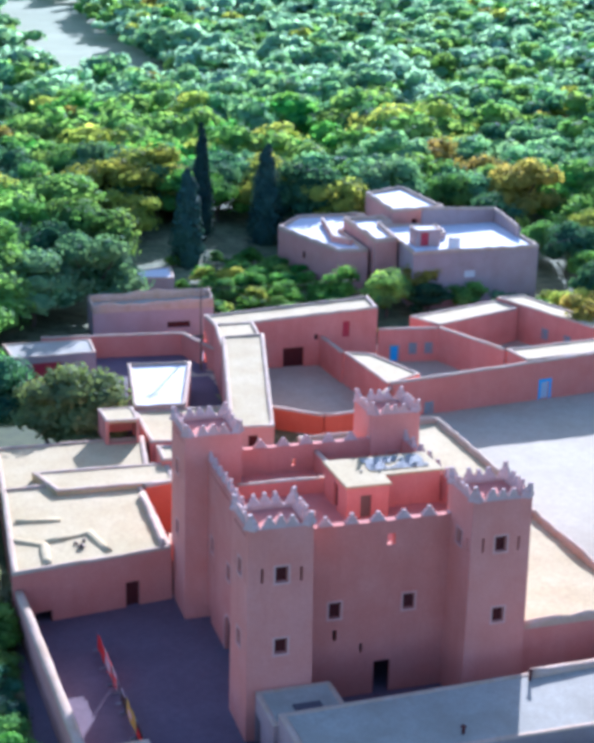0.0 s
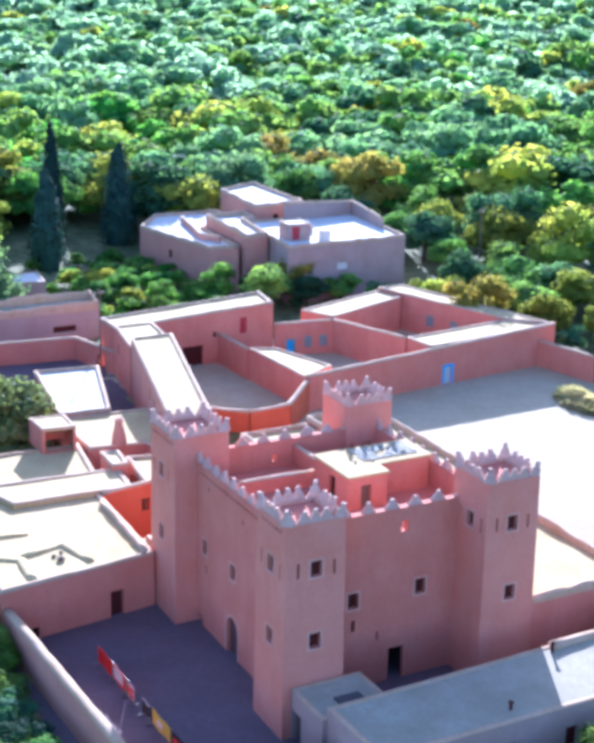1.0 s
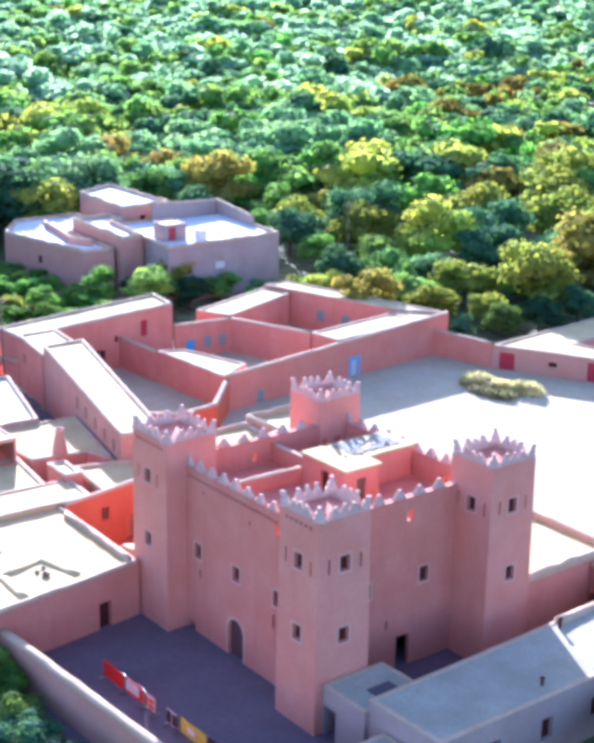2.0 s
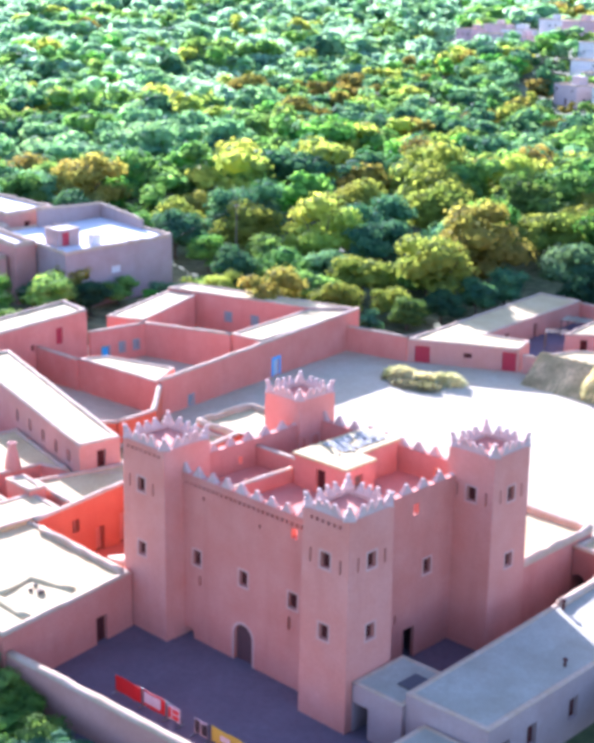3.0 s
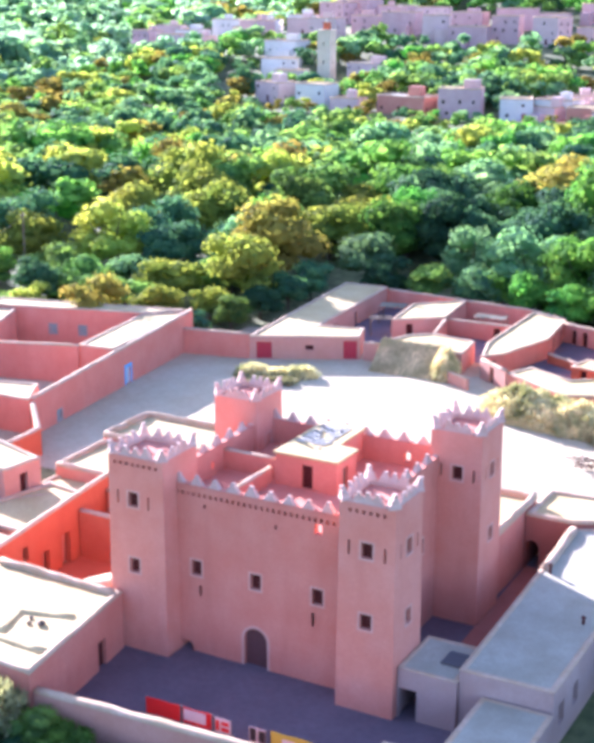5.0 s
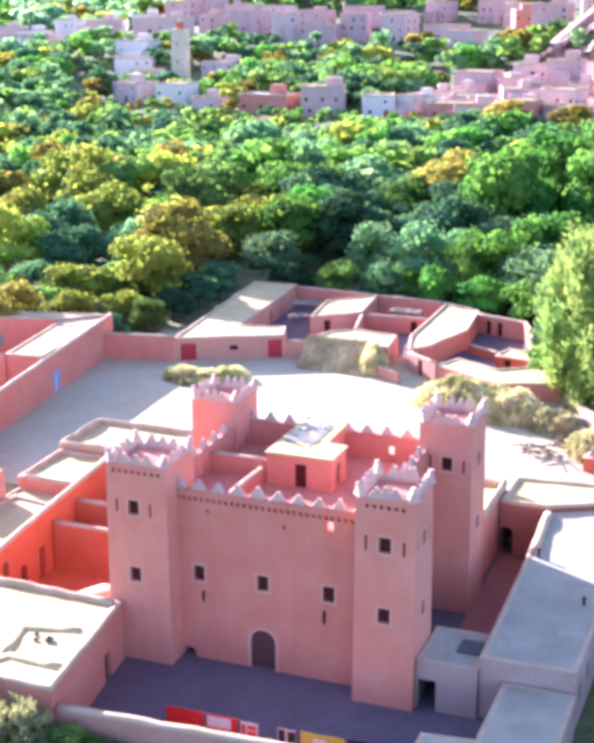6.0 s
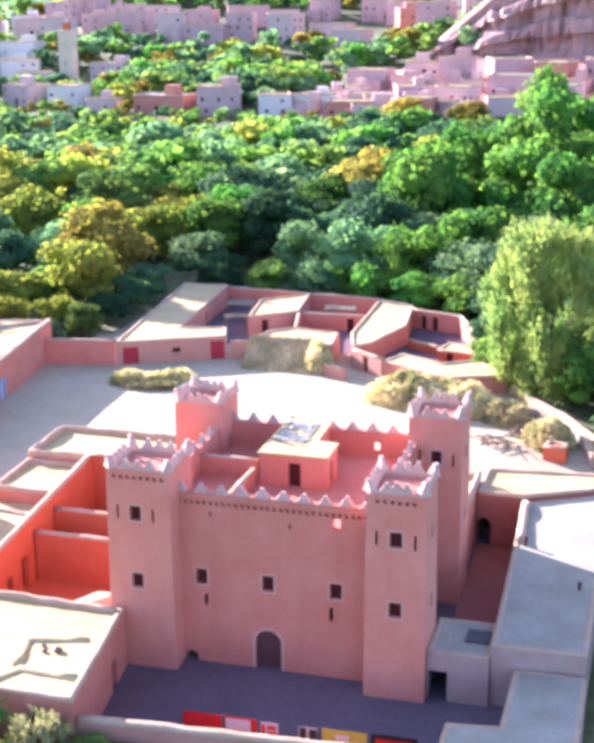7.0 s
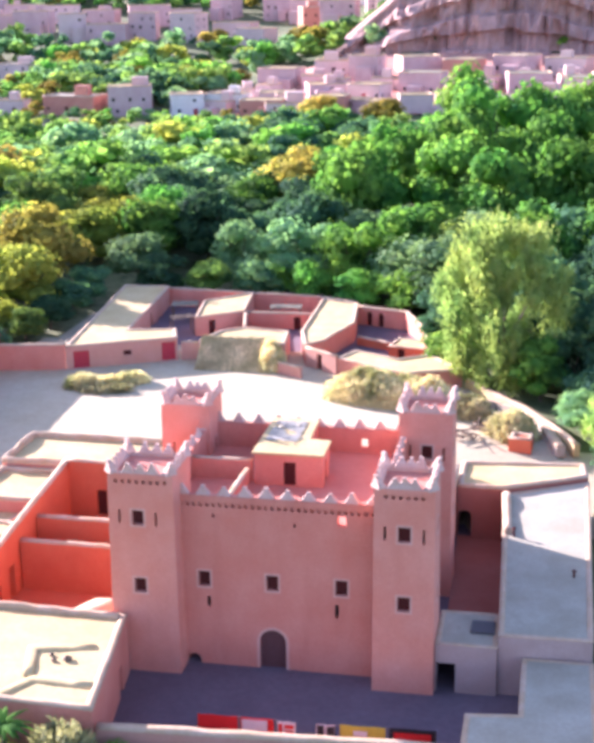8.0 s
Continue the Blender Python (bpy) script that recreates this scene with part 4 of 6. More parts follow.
# ---- white house in the trees ----
HG = 0.8
block("villa", "grey-rendered wing of the large white house", "house", [(-87, 49.2), (-87.9, 69.0), (-108.5, 72), (-107, 52)], HG, 8.95, ADOBE_GREY, WHITE, {0: [(8.1, 9.8, 5.2, 6.2, False, {"leaf": WHITE, "back": 0.05}), (3.2, 4.0, 5, 6, False, D_DARK)]}, 0.5, 0.5, 54)
block("villa", "low terrace wing of the white house", "house", [(-116, 38.2), (-97.6, 41.7), (-96.6, 46.0), (-112.2, 47.3), (-113.2, 55), (-125, 55.3), (-125, 44.2)], HG, 7.5, ADOBE_PALE, WHITE, {0: [(8, 9, 4.4, 5.6, False, D_DARK)]}, 0.6, 0.5, 55)
block("villa", "pink middle wing of the white house with a high parapet", "house", [(-112, 47.6), (-95, 46.5), (-95.2, 50.0), (-107.2, 51.8), (-107.5, 54.0), (-112.4, 54.3)], HG, 9.2, ADOBE_PALE, WHITE, {0: [(4, 4.8, 5.6, 6.8, False, D_DARK)]}, 0.75, 0.45, 61)
block("villa", "upper storey of the white house", "house", [(-125, 56), (-108.9, 54.4), (-109.8, 63.6), (-130, 64.4)], HG, 10.9, ADOBE_PALE, WHITE, {1: [(3.5, 4.6, 8.4, 9.6, False, D_DARK)]}, 0.65, 0.5, 56)
block("stair_room", "rooftop stair room with a red door", "stair room", [(-95.6, 52.0), (-92.0, 51.6), (-91.8, 55.2), (-95.4, 55.6)], 8.9, 11.3, ADOBE_GREY, WHITE, {1: [door(1.3, 9.05, 1.2, 1.9, D_RED)]}, 0.15, 0.35, 57)
block("roof_tank", "small white plastered block on the villa roof", "roof block", [(-91.6, 56.4), (-90.2, 56.3), (-90.0, 57.6), (-91.4, 57.8)], 8.9, 10.3, WHITE, WHITE, {}, 0.1, 0.25, 71)
free_wall("wall_roof", "grey rooftop wall with a raised back on the white house", [(-95.5, 69.6), (-99.5, 70.3), (-108.0, 71.5), (-106.6, 58.5)], 8.9, 10.2, ADOBE_GREY, 0.45, {}, 62, 0.4, z_end=11.6)
free_wall("wall_roof", "low inner terrace wall of the white house", [(-119, 46.5), (-110.5, 44.8), (-105, 43.5), (-101.5, 45.2)], 7.4, 8.3, ADOBE_PALE, 0.4, {}, 63)
free_wall("wall_roof", "pale rooftop partition of the white house", [(-104, 59.5), (-97, 58.2), (-95.8, 56.0)], 8.9, 9.8, ADOBE_GREY, 0.35, {}, 58)
block("shed", "pale-roofed garden store under the cypresses", "shed", [(-106, 13), (-101, 12.5), (-100, 18), (-107, 19)], 1.2, 4.2, ADOBE_GREY, WHITE, {}, 0.2, 0.4, 59)


# ---- village on the far side ----
def village_house(x, y, w, d, h, rot, wall_mat, seed, label):
    """A flat-roofed village house: walls, roof, parapet, windows with frames, door."""
    rnd = random.Random(seed)
    zb = ground_z(x, y) - 1.0
    c, s = math.cos(rot), math.sin(rot)
    R = lambda a, b: (x + a * c - b * s, y + a * s + b * c)
    poly = [R(-w / 2, -d / 2), R(w / 2, -d / 2), R(w / 2, d / 2), R(-w / 2, d / 2)]
    ops = {}
    for side, L in ((0, w), (1, d)):
        lst = []
        k = max(1, int(L / 3.2))
        for storey in range(max(1, int(h / 3.0))):
            for i in range(k):
                if rnd.random() < 0.45:
                    continue
                u = (i + 0.5) * L / k + rnd.uniform(-0.7, 0.7)
                z = zb + 1.0 + 3.0 * storey
                if storey == 0 and i == k // 2 and side == 0:
                    lst.append((u - 0.6, u + 0.6, z + 0.05, z + 2.2, False, {"leaf": RED_DOOR if rnd.random() < 0.3 else WOOD, "back": 0.2}))
                else:
                    hw, lo = rnd.uniform(0.28, 0.5), rnd.uniform(0.9, 1.3)
                    lst.append((u - hw, u + hw, z + lo, z + lo + rnd.uniform(0.7, 1.2), False, {"leaf": PANE, "back": 0.15}))
        ops[side] = lst
    th = block("village_house", label, "house", poly, zb, zb + 1 + h, wall_mat, rnd.choice((MUD_ROOF, MUD_ROOF, CONCRETE)), ops, 0.4, 0.4, seed, group="village houses")
    if rnd.random() < 0.65:
        a, b, e, g = rnd.uniform(-w * 0.3, w * 0.05), rnd.uniform(-0.5, d * 0.1), rnd.uniform(2.6, w * 0.42), rnd.uniform(2.4, d * 0.36)
        zr, hr = zb + 0.9 + h, rnd.uniform(1.7, 2.9)
        bm = bmesh.new()
        bmesh.ops.create_cube(bm, size=1.0, matrix=Matrix.Translation((*R(a + e / 2, b + g / 2), zr + hr / 2)) @ Matrix.Rotation(rot, 4, "Z") @ Matrix.Diagonal((e, g, hr, 1)))
        bmesh.ops.bevel(bm, geom=bm.edges[:], offset=0.12, segments=2, affect="EDGES")
        bmesh.ops.translate(bm, verts=bm.verts, vec=-th.matrix_basis.translation)
        part("roof_room", bm, wall_mat, th, "small roof-top room")
    if rnd.random() < 0.55:
        e, g, hr = rnd.uniform(3.0, w * 0.6), rnd.uniform(2.5, 4.5), h * rnd.uniform(0.4, 0.62) + 1.0
        a = rnd.uniform(-w / 2 + e / 2, w / 2 - e / 2)
        bm = bmesh.new()
        bmesh.ops.create_cube(bm, size=1.0, matrix=Matrix.Translation((*R(a, -d / 2 - g / 2 + 0.1), zb + hr / 2)) @ Matrix.Rotation(rot, 4, "Z") @ Matrix.Diagonal((e, g, hr, 1)))
        bmesh.ops.bevel(bm, geom=bm.edges[:], offset=0.12, segments=2, affect="EDGES")
        part("lean_to_room", bm, wall_mat, th)


rv = random.Random(5)
# pink and pale plaster lean to lilac: distance haze put into their colour
VILLAGE_PINK = earthen("village_plaster", (0.53, 0.345, 0.335), (0.38, 0.23, 0.225), (0.61, 0.43, 0.42))
VILLAGE_PALE = earthen("village_pale", (0.60, 0.43, 0.40), (0.46, 0.31, 0.28), (0.68, 0.51, 0.48))
VILLAGE_RED = earthen("village_red", (0.52, 0.22, 0.16), (0.40, 0.15, 0.11), (0.58, 0.28, 0.21))
VLAB = {0: (VILLAGE_PINK, "pink mud village house with small windows"), 1: (VILLAGE_PALE, "pale pink flat-roofed village house"), 2: (WHITE, "white-rendered village house with dark windows"), 3: (VILLAGE_RED, "terracotta-red village house with a flat roof")}
VILLAGE = [(-168, 300, 12, 9, 6, 1), (-150, 292, 10, 9, 7, 2), (-136, 286, 9, 8, 4, 1), (-118, 288, 16, 9, 5, 3), (-101, 286, 12, 9, 8, 0), (-84, 284, 9, 8, 6, 2), (-73, 288, 11, 8, 5, 2), (-60, 292, 10, 8, 4, 1),
           (-47, 300, 12, 9, 5, 0), (-34, 292, 10, 8, 6, 1), (-20, 300, 12, 9, 7, 0), (-6, 292, 10, 9, 6, 1), (9, 300, 12, 9, 6, 0), (24, 296, 10, 9, 6, 1),
           (-64, 318, 12, 9, 7, 0), (-50, 326, 10, 8, 6, 1), (-38, 316, 9, 8, 7, 0), (-24, 324, 12, 9, 8, 0), (-10, 318, 10, 9, 8, 3), (5, 322, 11, 9, 9, 0), (20, 322, 12, 9, 7, 1), (36, 318, 12, 9, 8, 1),
           (50, 330, 13, 9, 7, 1), (66, 328, 12, 9, 7, 0),
           (-196, 352, 13, 9, 6, 2), (-184, 338, 11, 8, 5, 1), (-160, 350, 14, 9, 6, 1), (-205, 372, 14, 9, 8, 2)]
for i in range(11):
    VILLAGE.append((-62 + i * 11 + rv.uniform(-3, 3), 276 + rv.uniform(-4, 5), rv.uniform(8, 13), 8, rv.uniform(3.5, 6.5), rv.choice((0, 1, 1, 0, 3))))
for i in range(22):
    VILLAGE.append((-310 + i * 15.5 + rv.uniform(-4, 4), 428 + rv.uniform(-10, 12), rv.uniform(10, 17), 9, rv.uniform(5, 10), rv.choice((0, 1, 0, 1, 1, 3))))
for i in range(20):
    VILLAGE.append((-320 + i * 17 + rv.uniform(-5, 5), 462 + rv.uniform(-9, 14), rv.uniform(10, 17), 9, rv.uniform(5, 11), rv.choice((0, 0, 1, 1, 0, 2, 0, 1))))
for i in range(30):
    VILLAGE.append((-74 + (i % 15) * 10.2 + rv.uniform(-3, 3), (284 if i < 15 else 308) + rv.uniform(-3, 4), rv.uniform(5, 9), 6, rv.uniform(3.0, 4.6), rv.choice((0, 1, 1, 3))))
for i, (x, y, w, d, h, k) in enumerate(VILLAGE):
    if x > -70 and y < 340:
        h *= rv.uniform(0.55, 0.95)
    village_house(x, y, w, d, h, rv.uniform(-0.5, 0.4), VLAB[k][0], 100 + i, VLAB[k][1])


def minaret(x, y):
    zb = ground_z(x, y) - 0.5
    th = root("minaret", x, y, zb, "square cream minaret with a small lantern top", "minaret")
    bm = bmesh.new()
    poly = [(x - 2.4, y - 2.4), (x + 2.4, y - 2.4), (x + 2.4, y + 2.4), (x - 2.4, y + 2.4)]
    for i in range(4):
        wall_skin(bm, poly[i], poly[(i + 1) % 4], zb, zb + 17, [(2.1, 2.7, zb + 6, zb + 7.4), (2.1, 2.7, zb + 12, zb + 13.4)], 0.4)
    slab(bm, inset_poly(poly, -0.2), zb + 17, zb + 17.5)
    part("shaft", bm, CREAM, th)
    bm = bmesh.new()
    slab(bm, inset_poly(poly, 1.4), zb + 17.5, zb + 20)
    part("lantern", bm, ADOBE_RED, th)
    bm = bmesh.new()
    bmesh.ops.create_cone(bm, cap_ends=True, segments=8, radius1=0.9, radius2=0.05, depth=1.4, matrix=Matrix.Translation((x, y, zb + 20.7)))
    part("cap", bm, CREAM, th)


minaret(-176, 348)


def cliff():
    """A weathered red rock outcrop with eroded gullies above the village."""
    nx, nz = 190, 40
    bm = bmesh.new()
    g = []
    for j in range(nz):
        row = []
        for i in range(nx):
            u, v = i / (nx - 1), j / (nz - 1)
            x = -54 + 236 * u
            env = min(1.0, 0.35 + u * 8) * math.sin(math.pi * min(1, u * 0.8 + 0.2)) ** 0.5
            y0 = 348 - 16 * u
            gz = ground_z(x, y0)
            hgt = 42 * env * (0.75 + 0.35 * noise.noise((x * 0.03, 1.5, 0)))
            gully = noise.noise((x * 0.09, v * 1.2, 4.0)) * 11 + abs(noise.noise((x * 0.3, v * 3, 9.0))) * 7 + (3.2 if int(v * 7 + noise.noise((x * 0.02, 3.0, 0))) % 2 else 0.0) + noise.noise((x * 0.6, v * 9, 2.0)) * 1.6
            row.append(bm.verts.new((x, y0 + 13 * v * v + gully * math.sin(math.pi * min(1, v + 0.1)), gz - 4 + hgt * v)))
        g.append(row)
    for a, b in zip(g, g[1:]):
        for i in range(nx - 1):
            bm.faces.new((a[i], a[i + 1], b[i + 1], b[i]))
    top = g[-1]
    back = [bm.verts.new((v.co.x, v.co.y + 90, v.co.z + 4)) for v in top]
    for i in range(nx - 1):
        bm.faces.new((top[i], top[i + 1], back[i + 1], back[i]))
    tagged(mesh_ob("rock_outcrop", bm, ROCK, smooth=False), "eroded red rock outcrop above the village", "rock", kind="structure")


cliff()


# ---- trees ----
def quad_cloud(rng, centres, radii, count, size, squash=0.85, droop=0.0):
    """Leaf clumps scattered over the lobes of a crown; returns vertex and face arrays."""
    k = rng.integers(0, len(centres), count)
    d = rng.normal(size=(count, 3))
    d /= np.linalg.norm(d, axis=1)[:, None]
    d[:, 2] = np.where(d[:, 2] < -0.35, -d[:, 2] * 0.6, d[:, 2])
    rad = radii[k] * (0.72 + 0.38 * rng.random(count))
    pos = centres[k] + d * rad[:, None] * np.array([1, 1, squash])
    pos[:, 2] -= droop * rng.random(count) ** 2
    nrm = d + rng.normal(scale=0.24, size=(count, 3))
    nrm /= np.linalg.norm(nrm, axis=1)[:, None]
    t = np.cross(nrm, rng.normal(size=(count, 3)))
    t /= np.linalg.norm(t, axis=1)[:, None] + 1e-9
    b = np.cross(nrm, t)
    s = size * (0.6 + 0.8 * rng.random(count))[:, None]
    e = 0.75 + 0.5 * rng.random((4, count, 1))
    fold = nrm * s * 0.22
    v = np.stack([pos - t * s * e[0], pos - b * s * e[1] * 0.8 + fold, pos + t * s * e[2], pos + b * s * e[3] * 0.8 + fold], 1).reshape(-1, 3)
    f = np.arange(count * 4).reshape(-1, 4)
    flip = np.einsum("ij,ij->i", np.cross(v[1::4] - v[0::4], v[2::4] - v[0::4]), d) < 0
    f[flip] = f[flip][:, ::-1]
    return v, f


ICO_V, ICO_F = None, None


def ico():
    global ICO_V, ICO_F
    if ICO_V is None:
        bm = bmesh.new()
        bmesh.ops.create_icosphere(bm, subdivisions=1, radius=1.0)
        bm.verts.index_update()
        ICO_V = np.array([v.co[:] for v in bm.verts])
        ICO_F = np.array([[v.index for v in f.verts] for f in bm.faces])
        bm.free()
    return ICO_V, ICO_F


def hearts(centres, radii, k=0.72, squash=0.85):
    """Dense leafy masses inside the lobes, as quads with a doubled corner split away."""
    v, f = ico()
    n = len(centres)
    vv = (v[None] * (radii * k)[:, None, None] * np.array([1, 1, squash]) + centres[:, None]).reshape(-1, 3)
    ff = (f[None] + (np.arange(n) * len(v))[:, None, None]).reshape(-1, 3)
    return vv, ff


def lobes(rng, height, spread, low, count):
    c = np.zeros((count, 3))
    ang = rng.random(count) * 2 * np.pi
    r = spread * 0.62 * np.sqrt(rng.random(count))
    c[:, 0], c[:, 1] = r * np.cos(ang), r * np.sin(ang)
    top = height - (r / spread) ** 2 * height * 0.35
    c[:, 2] = low + (top - low) * (0.25 + 0.62 * rng.random(count))
    rad = spread * (0.30 + 0.16 * rng.random(count))
    return c, rad


def from_arrays(name, v, f, mat, tris=None):
    """A mesh from vertex and quad arrays, with triangles beside them where given."""
    me = bpy.data.meshes.new(name)
    loops, sizes = f.ravel(), np.full(len(f), f.shape[1])
    if tris is not None:
        loops, sizes = np.concatenate([loops, tris.ravel()]), np.concatenate([sizes, np.full(len(tris), 3)])
    me.vertices.add(len(v))
    me.vertices.foreach_set("co", np.ascontiguousarray(v, dtype=np.float32).ravel())
    me.loops.add(len(loops))
    me.loops.foreach_set("vertex_index", np.ascontiguousarray(loops, dtype=np.int32))
    me.polygons.add(len(sizes))
    me.polygons.foreach_set("loop_start", np.concatenate([[0], np.cumsum(sizes)[:-1]]).astype(np.int32))
    me.update(calc_edges=True)
    me.materials.append(mat)
    return me


def trunk_mesh(rng, height, radius, spread, limbs=4):
    """A tapered trunk with a few forked limbs."""
    bm = bmesh.new()

    def limb(a, b, r0, r1, segs=4, sides=6):
        a, b = Vector(a), Vector(b)
        d = (b - a)
        q = d.to_track_quat("Z", "Y")
        rings = []
        for i in range(segs + 1):
            t = i / segs
            c = a + d * t + Vector((rng.normal() * 0.06, rng.normal() * 0.06, 0)) * d.length * 0.3 * math.sin(math.pi * t)
            r = r0 + (r1 - r0) * t
            rings.append([bm.verts.new(c + q @ Vector((r * math.cos(2 * math.pi * j / sides), r * math.sin(2 * math.pi * j / sides), 0))) for j in range(sides)])
        for x, y in zip(rings, rings[1:]):
            for j in range(sides):
                bm.faces.new((x[j], x[(j + 1) % sides], y[(j + 1) % sides], y[j]))

    fork = height * 0.32
    limb((0, 0, -0.6), (0, 0, fork), radius * 1.25, radius * 0.85)
    for i in range(limbs):
        a = 2 * math.pi * i / limbs + rng.random()
        limb((0, 0, fork - 0.1), (spread * 0.5 * math.cos(a), spread * 0.5 * math.sin(a), height * (0.62 + 0.2 * rng.random())), radius * 0.55, radius * 0.12)
    me = bpy.data.meshes.new("trunk")
    bm.to_mesh(me)
    bm.free()
    me.materials.append(BARK)
    return me


rng = np.random.default_rng(7)
CROWNS, TRUNKS = [], []
for i in range(7):
    c, r = lobes(rng, 1.0, 0.55, 0.05, 20)
    v, f = quad_cloud(rng, c, r, 2700, 0.028)
    hv, hf = hearts(c, r)
    CROWNS.append(from_arrays("crown", np.concatenate([v, hv]), f, LEAF[0], hf + len(v)))
    TRUNKS.append(trunk_mesh(rng, 1.0, 0.028, 0.5))
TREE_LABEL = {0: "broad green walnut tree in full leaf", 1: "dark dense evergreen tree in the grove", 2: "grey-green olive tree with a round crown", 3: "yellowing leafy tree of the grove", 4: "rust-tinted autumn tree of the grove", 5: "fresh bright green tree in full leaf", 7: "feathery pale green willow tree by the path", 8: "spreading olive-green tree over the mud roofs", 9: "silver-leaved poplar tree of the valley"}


SHRUBS = []
for i in range(3):
    c, r = lobes(rng, 1.0, 0.55, 0.05, 10)
    v, f = quad_cloud(rng, c, r, 620, 0.05)
    hv, hf = hearts(c, r)
    SHRUBS.append(from_arrays("crown", np.concatenate([v, hv]), f, LEAF[0], hf + len(v)))


def tree(x, y, height, width, kind, variant, yaw, name="tree", label="", category="tree", group="valley trees"):
    th = root(name, x, y, 0, label or TREE_LABEL[kind], category, group)
    th.matrix_basis = Matrix.Translation((x, y, ground_z(x, y))) @ Matrix.Rotation(yaw, 4, "Z") @ Matrix.Diagonal((width, width, height, 1))
    t = new("trunk", TRUNKS[variant])
    t.parent = th
    c = new("crown", SHRUBS[variant % 3] if name == "shrub" else CROWNS[variant])
    c.parent = th
    c.material_slots[0].link = "OBJECT"
    c.material_slots[0].material = LEAF[kind]
    return th


def cypress(x, y, height, width):
    th = root("cypress", x, y, 0, "tall dark pointed cypress tree", "tree", "cypresses")
    th.matrix_basis = Matrix.Translation((x, y, ground_z(x, y)))
    k = 16
    zz = np.linspace(0.08, 0.97, k)
    c = np.stack([rng.normal(scale=0.03 * width, size=k), rng.normal(scale=0.03 * width, size=k), zz * height], 1)
    r = width * 0.5 * np.clip(1 - zz, 0.02, 1) ** 0.62
    v, f = quad_cloud(rng, c, r, 4200, 0.28, squash=1.3)
    hv, hf = hearts(c, r, 0.7, 1.4)
    ob = new("crown", from_arrays("crown", np.concatenate([v, hv]), f, LEAF[6], hf + len(v)))
    ob.parent = th
    bm = bmesh.new()
    bmesh.ops.create_cone(bm, cap_ends=True, segments=8, radius1=0.35, radius2=0.06, depth=height * 0.9, matrix=Matrix.Translation((0, 0, height * 0.42)))
    part("trunk", bm, BARK, th)


cypress(-119.5, 24.4, 15.4, 6.2)
cypress(-136, 30.6, 20.3, 4.8)
cypress(-133, 41.0, 16.8, 6.8)


def willow(x, y, height, width, name="willow", label="large feathery pale green willow tree by the path", category="tree", leaf=7):
    """A wide feathery tree of many fine upswept sprays, leafy down to the ground."""
    th = root(name, x, y, 0, label, category)
    th.matrix_basis = Matrix.Translation((x, y, ground_z(x, y)))
    k = 120
    a = rng.random(k) * 2 * np.pi
    zz = 0.06 + 0.84 * rng.random(k)
    prof = np.sin(np.pi * np.clip(0.16 + 0.80 * zz, 0, 1)) ** 0.75
    rr = width * 0.42 * prof * np.sqrt(0.15 + 0.85 * rng.random(k))
    c = np.stack([rr * np.cos(a), rr * np.sin(a), zz * height], 1)
    r = width * (0.055 + 0.05 * rng.random(k))
    n = int(30000 * max(0.18, (width / 18.0) ** 2))
    q = rng.integers(0, k, n)
    d = rng.normal(size=(n, 3))
    d /= np.linalg.norm(d, axis=1)[:, None]
    pos = c[q] + d * (r[q] * (0.35 + 0.75 * rng.random(n)))[:, None] * np.array([1, 1, 1.5])
    axis = np.stack([np.cos(a[q]) * 0.45, np.sin(a[q]) * 0.45, np.full(n, 1.0)], 1) + rng.normal(scale=0.38, size=(n, 3))
    axis /= np.linalg.norm(axis, axis=1)[:, None]
    side = np.cross(axis, d)
    side /= np.linalg.norm(side, axis=1)[:, None] + 1e-9
    k2 = min(1.0, 0.35 + width / 28)
    L = rng.uniform(0.22, 0.55, (n, 1)) * k2
    w = rng.uniform(0.06, 0.12, (n, 1)) * k2
    v = np.stack([pos - axis * L, pos + side * w, pos + axis * L, pos - side * w], 1).reshape(-1, 3)
    f = np.arange(n * 4).reshape(-1, 4)
    hv, hf = hearts(c, r, 0.42, 1.6)
    ob = new("crown", from_arrays("crown", np.concatenate([v, hv]), f, LEAF[leaf], hf + len(v)))
    ob.parent = th
    t = new("trunk", TRUNKS[0])
    t.parent = th
    t.matrix_basis = Matrix.Diagonal((width * 0.8, width * 0.8, height * 0.8, 1))


willow(12.8, 66.8, 19.5, 18.0)
willow(24.6, 46.5, 6.8, 8.0)
willow(-9.4, -16.0, 4.3, 5.6, "feathery_bush", "dry feathery olive-yellow bush beside the annex", "bush", 10)


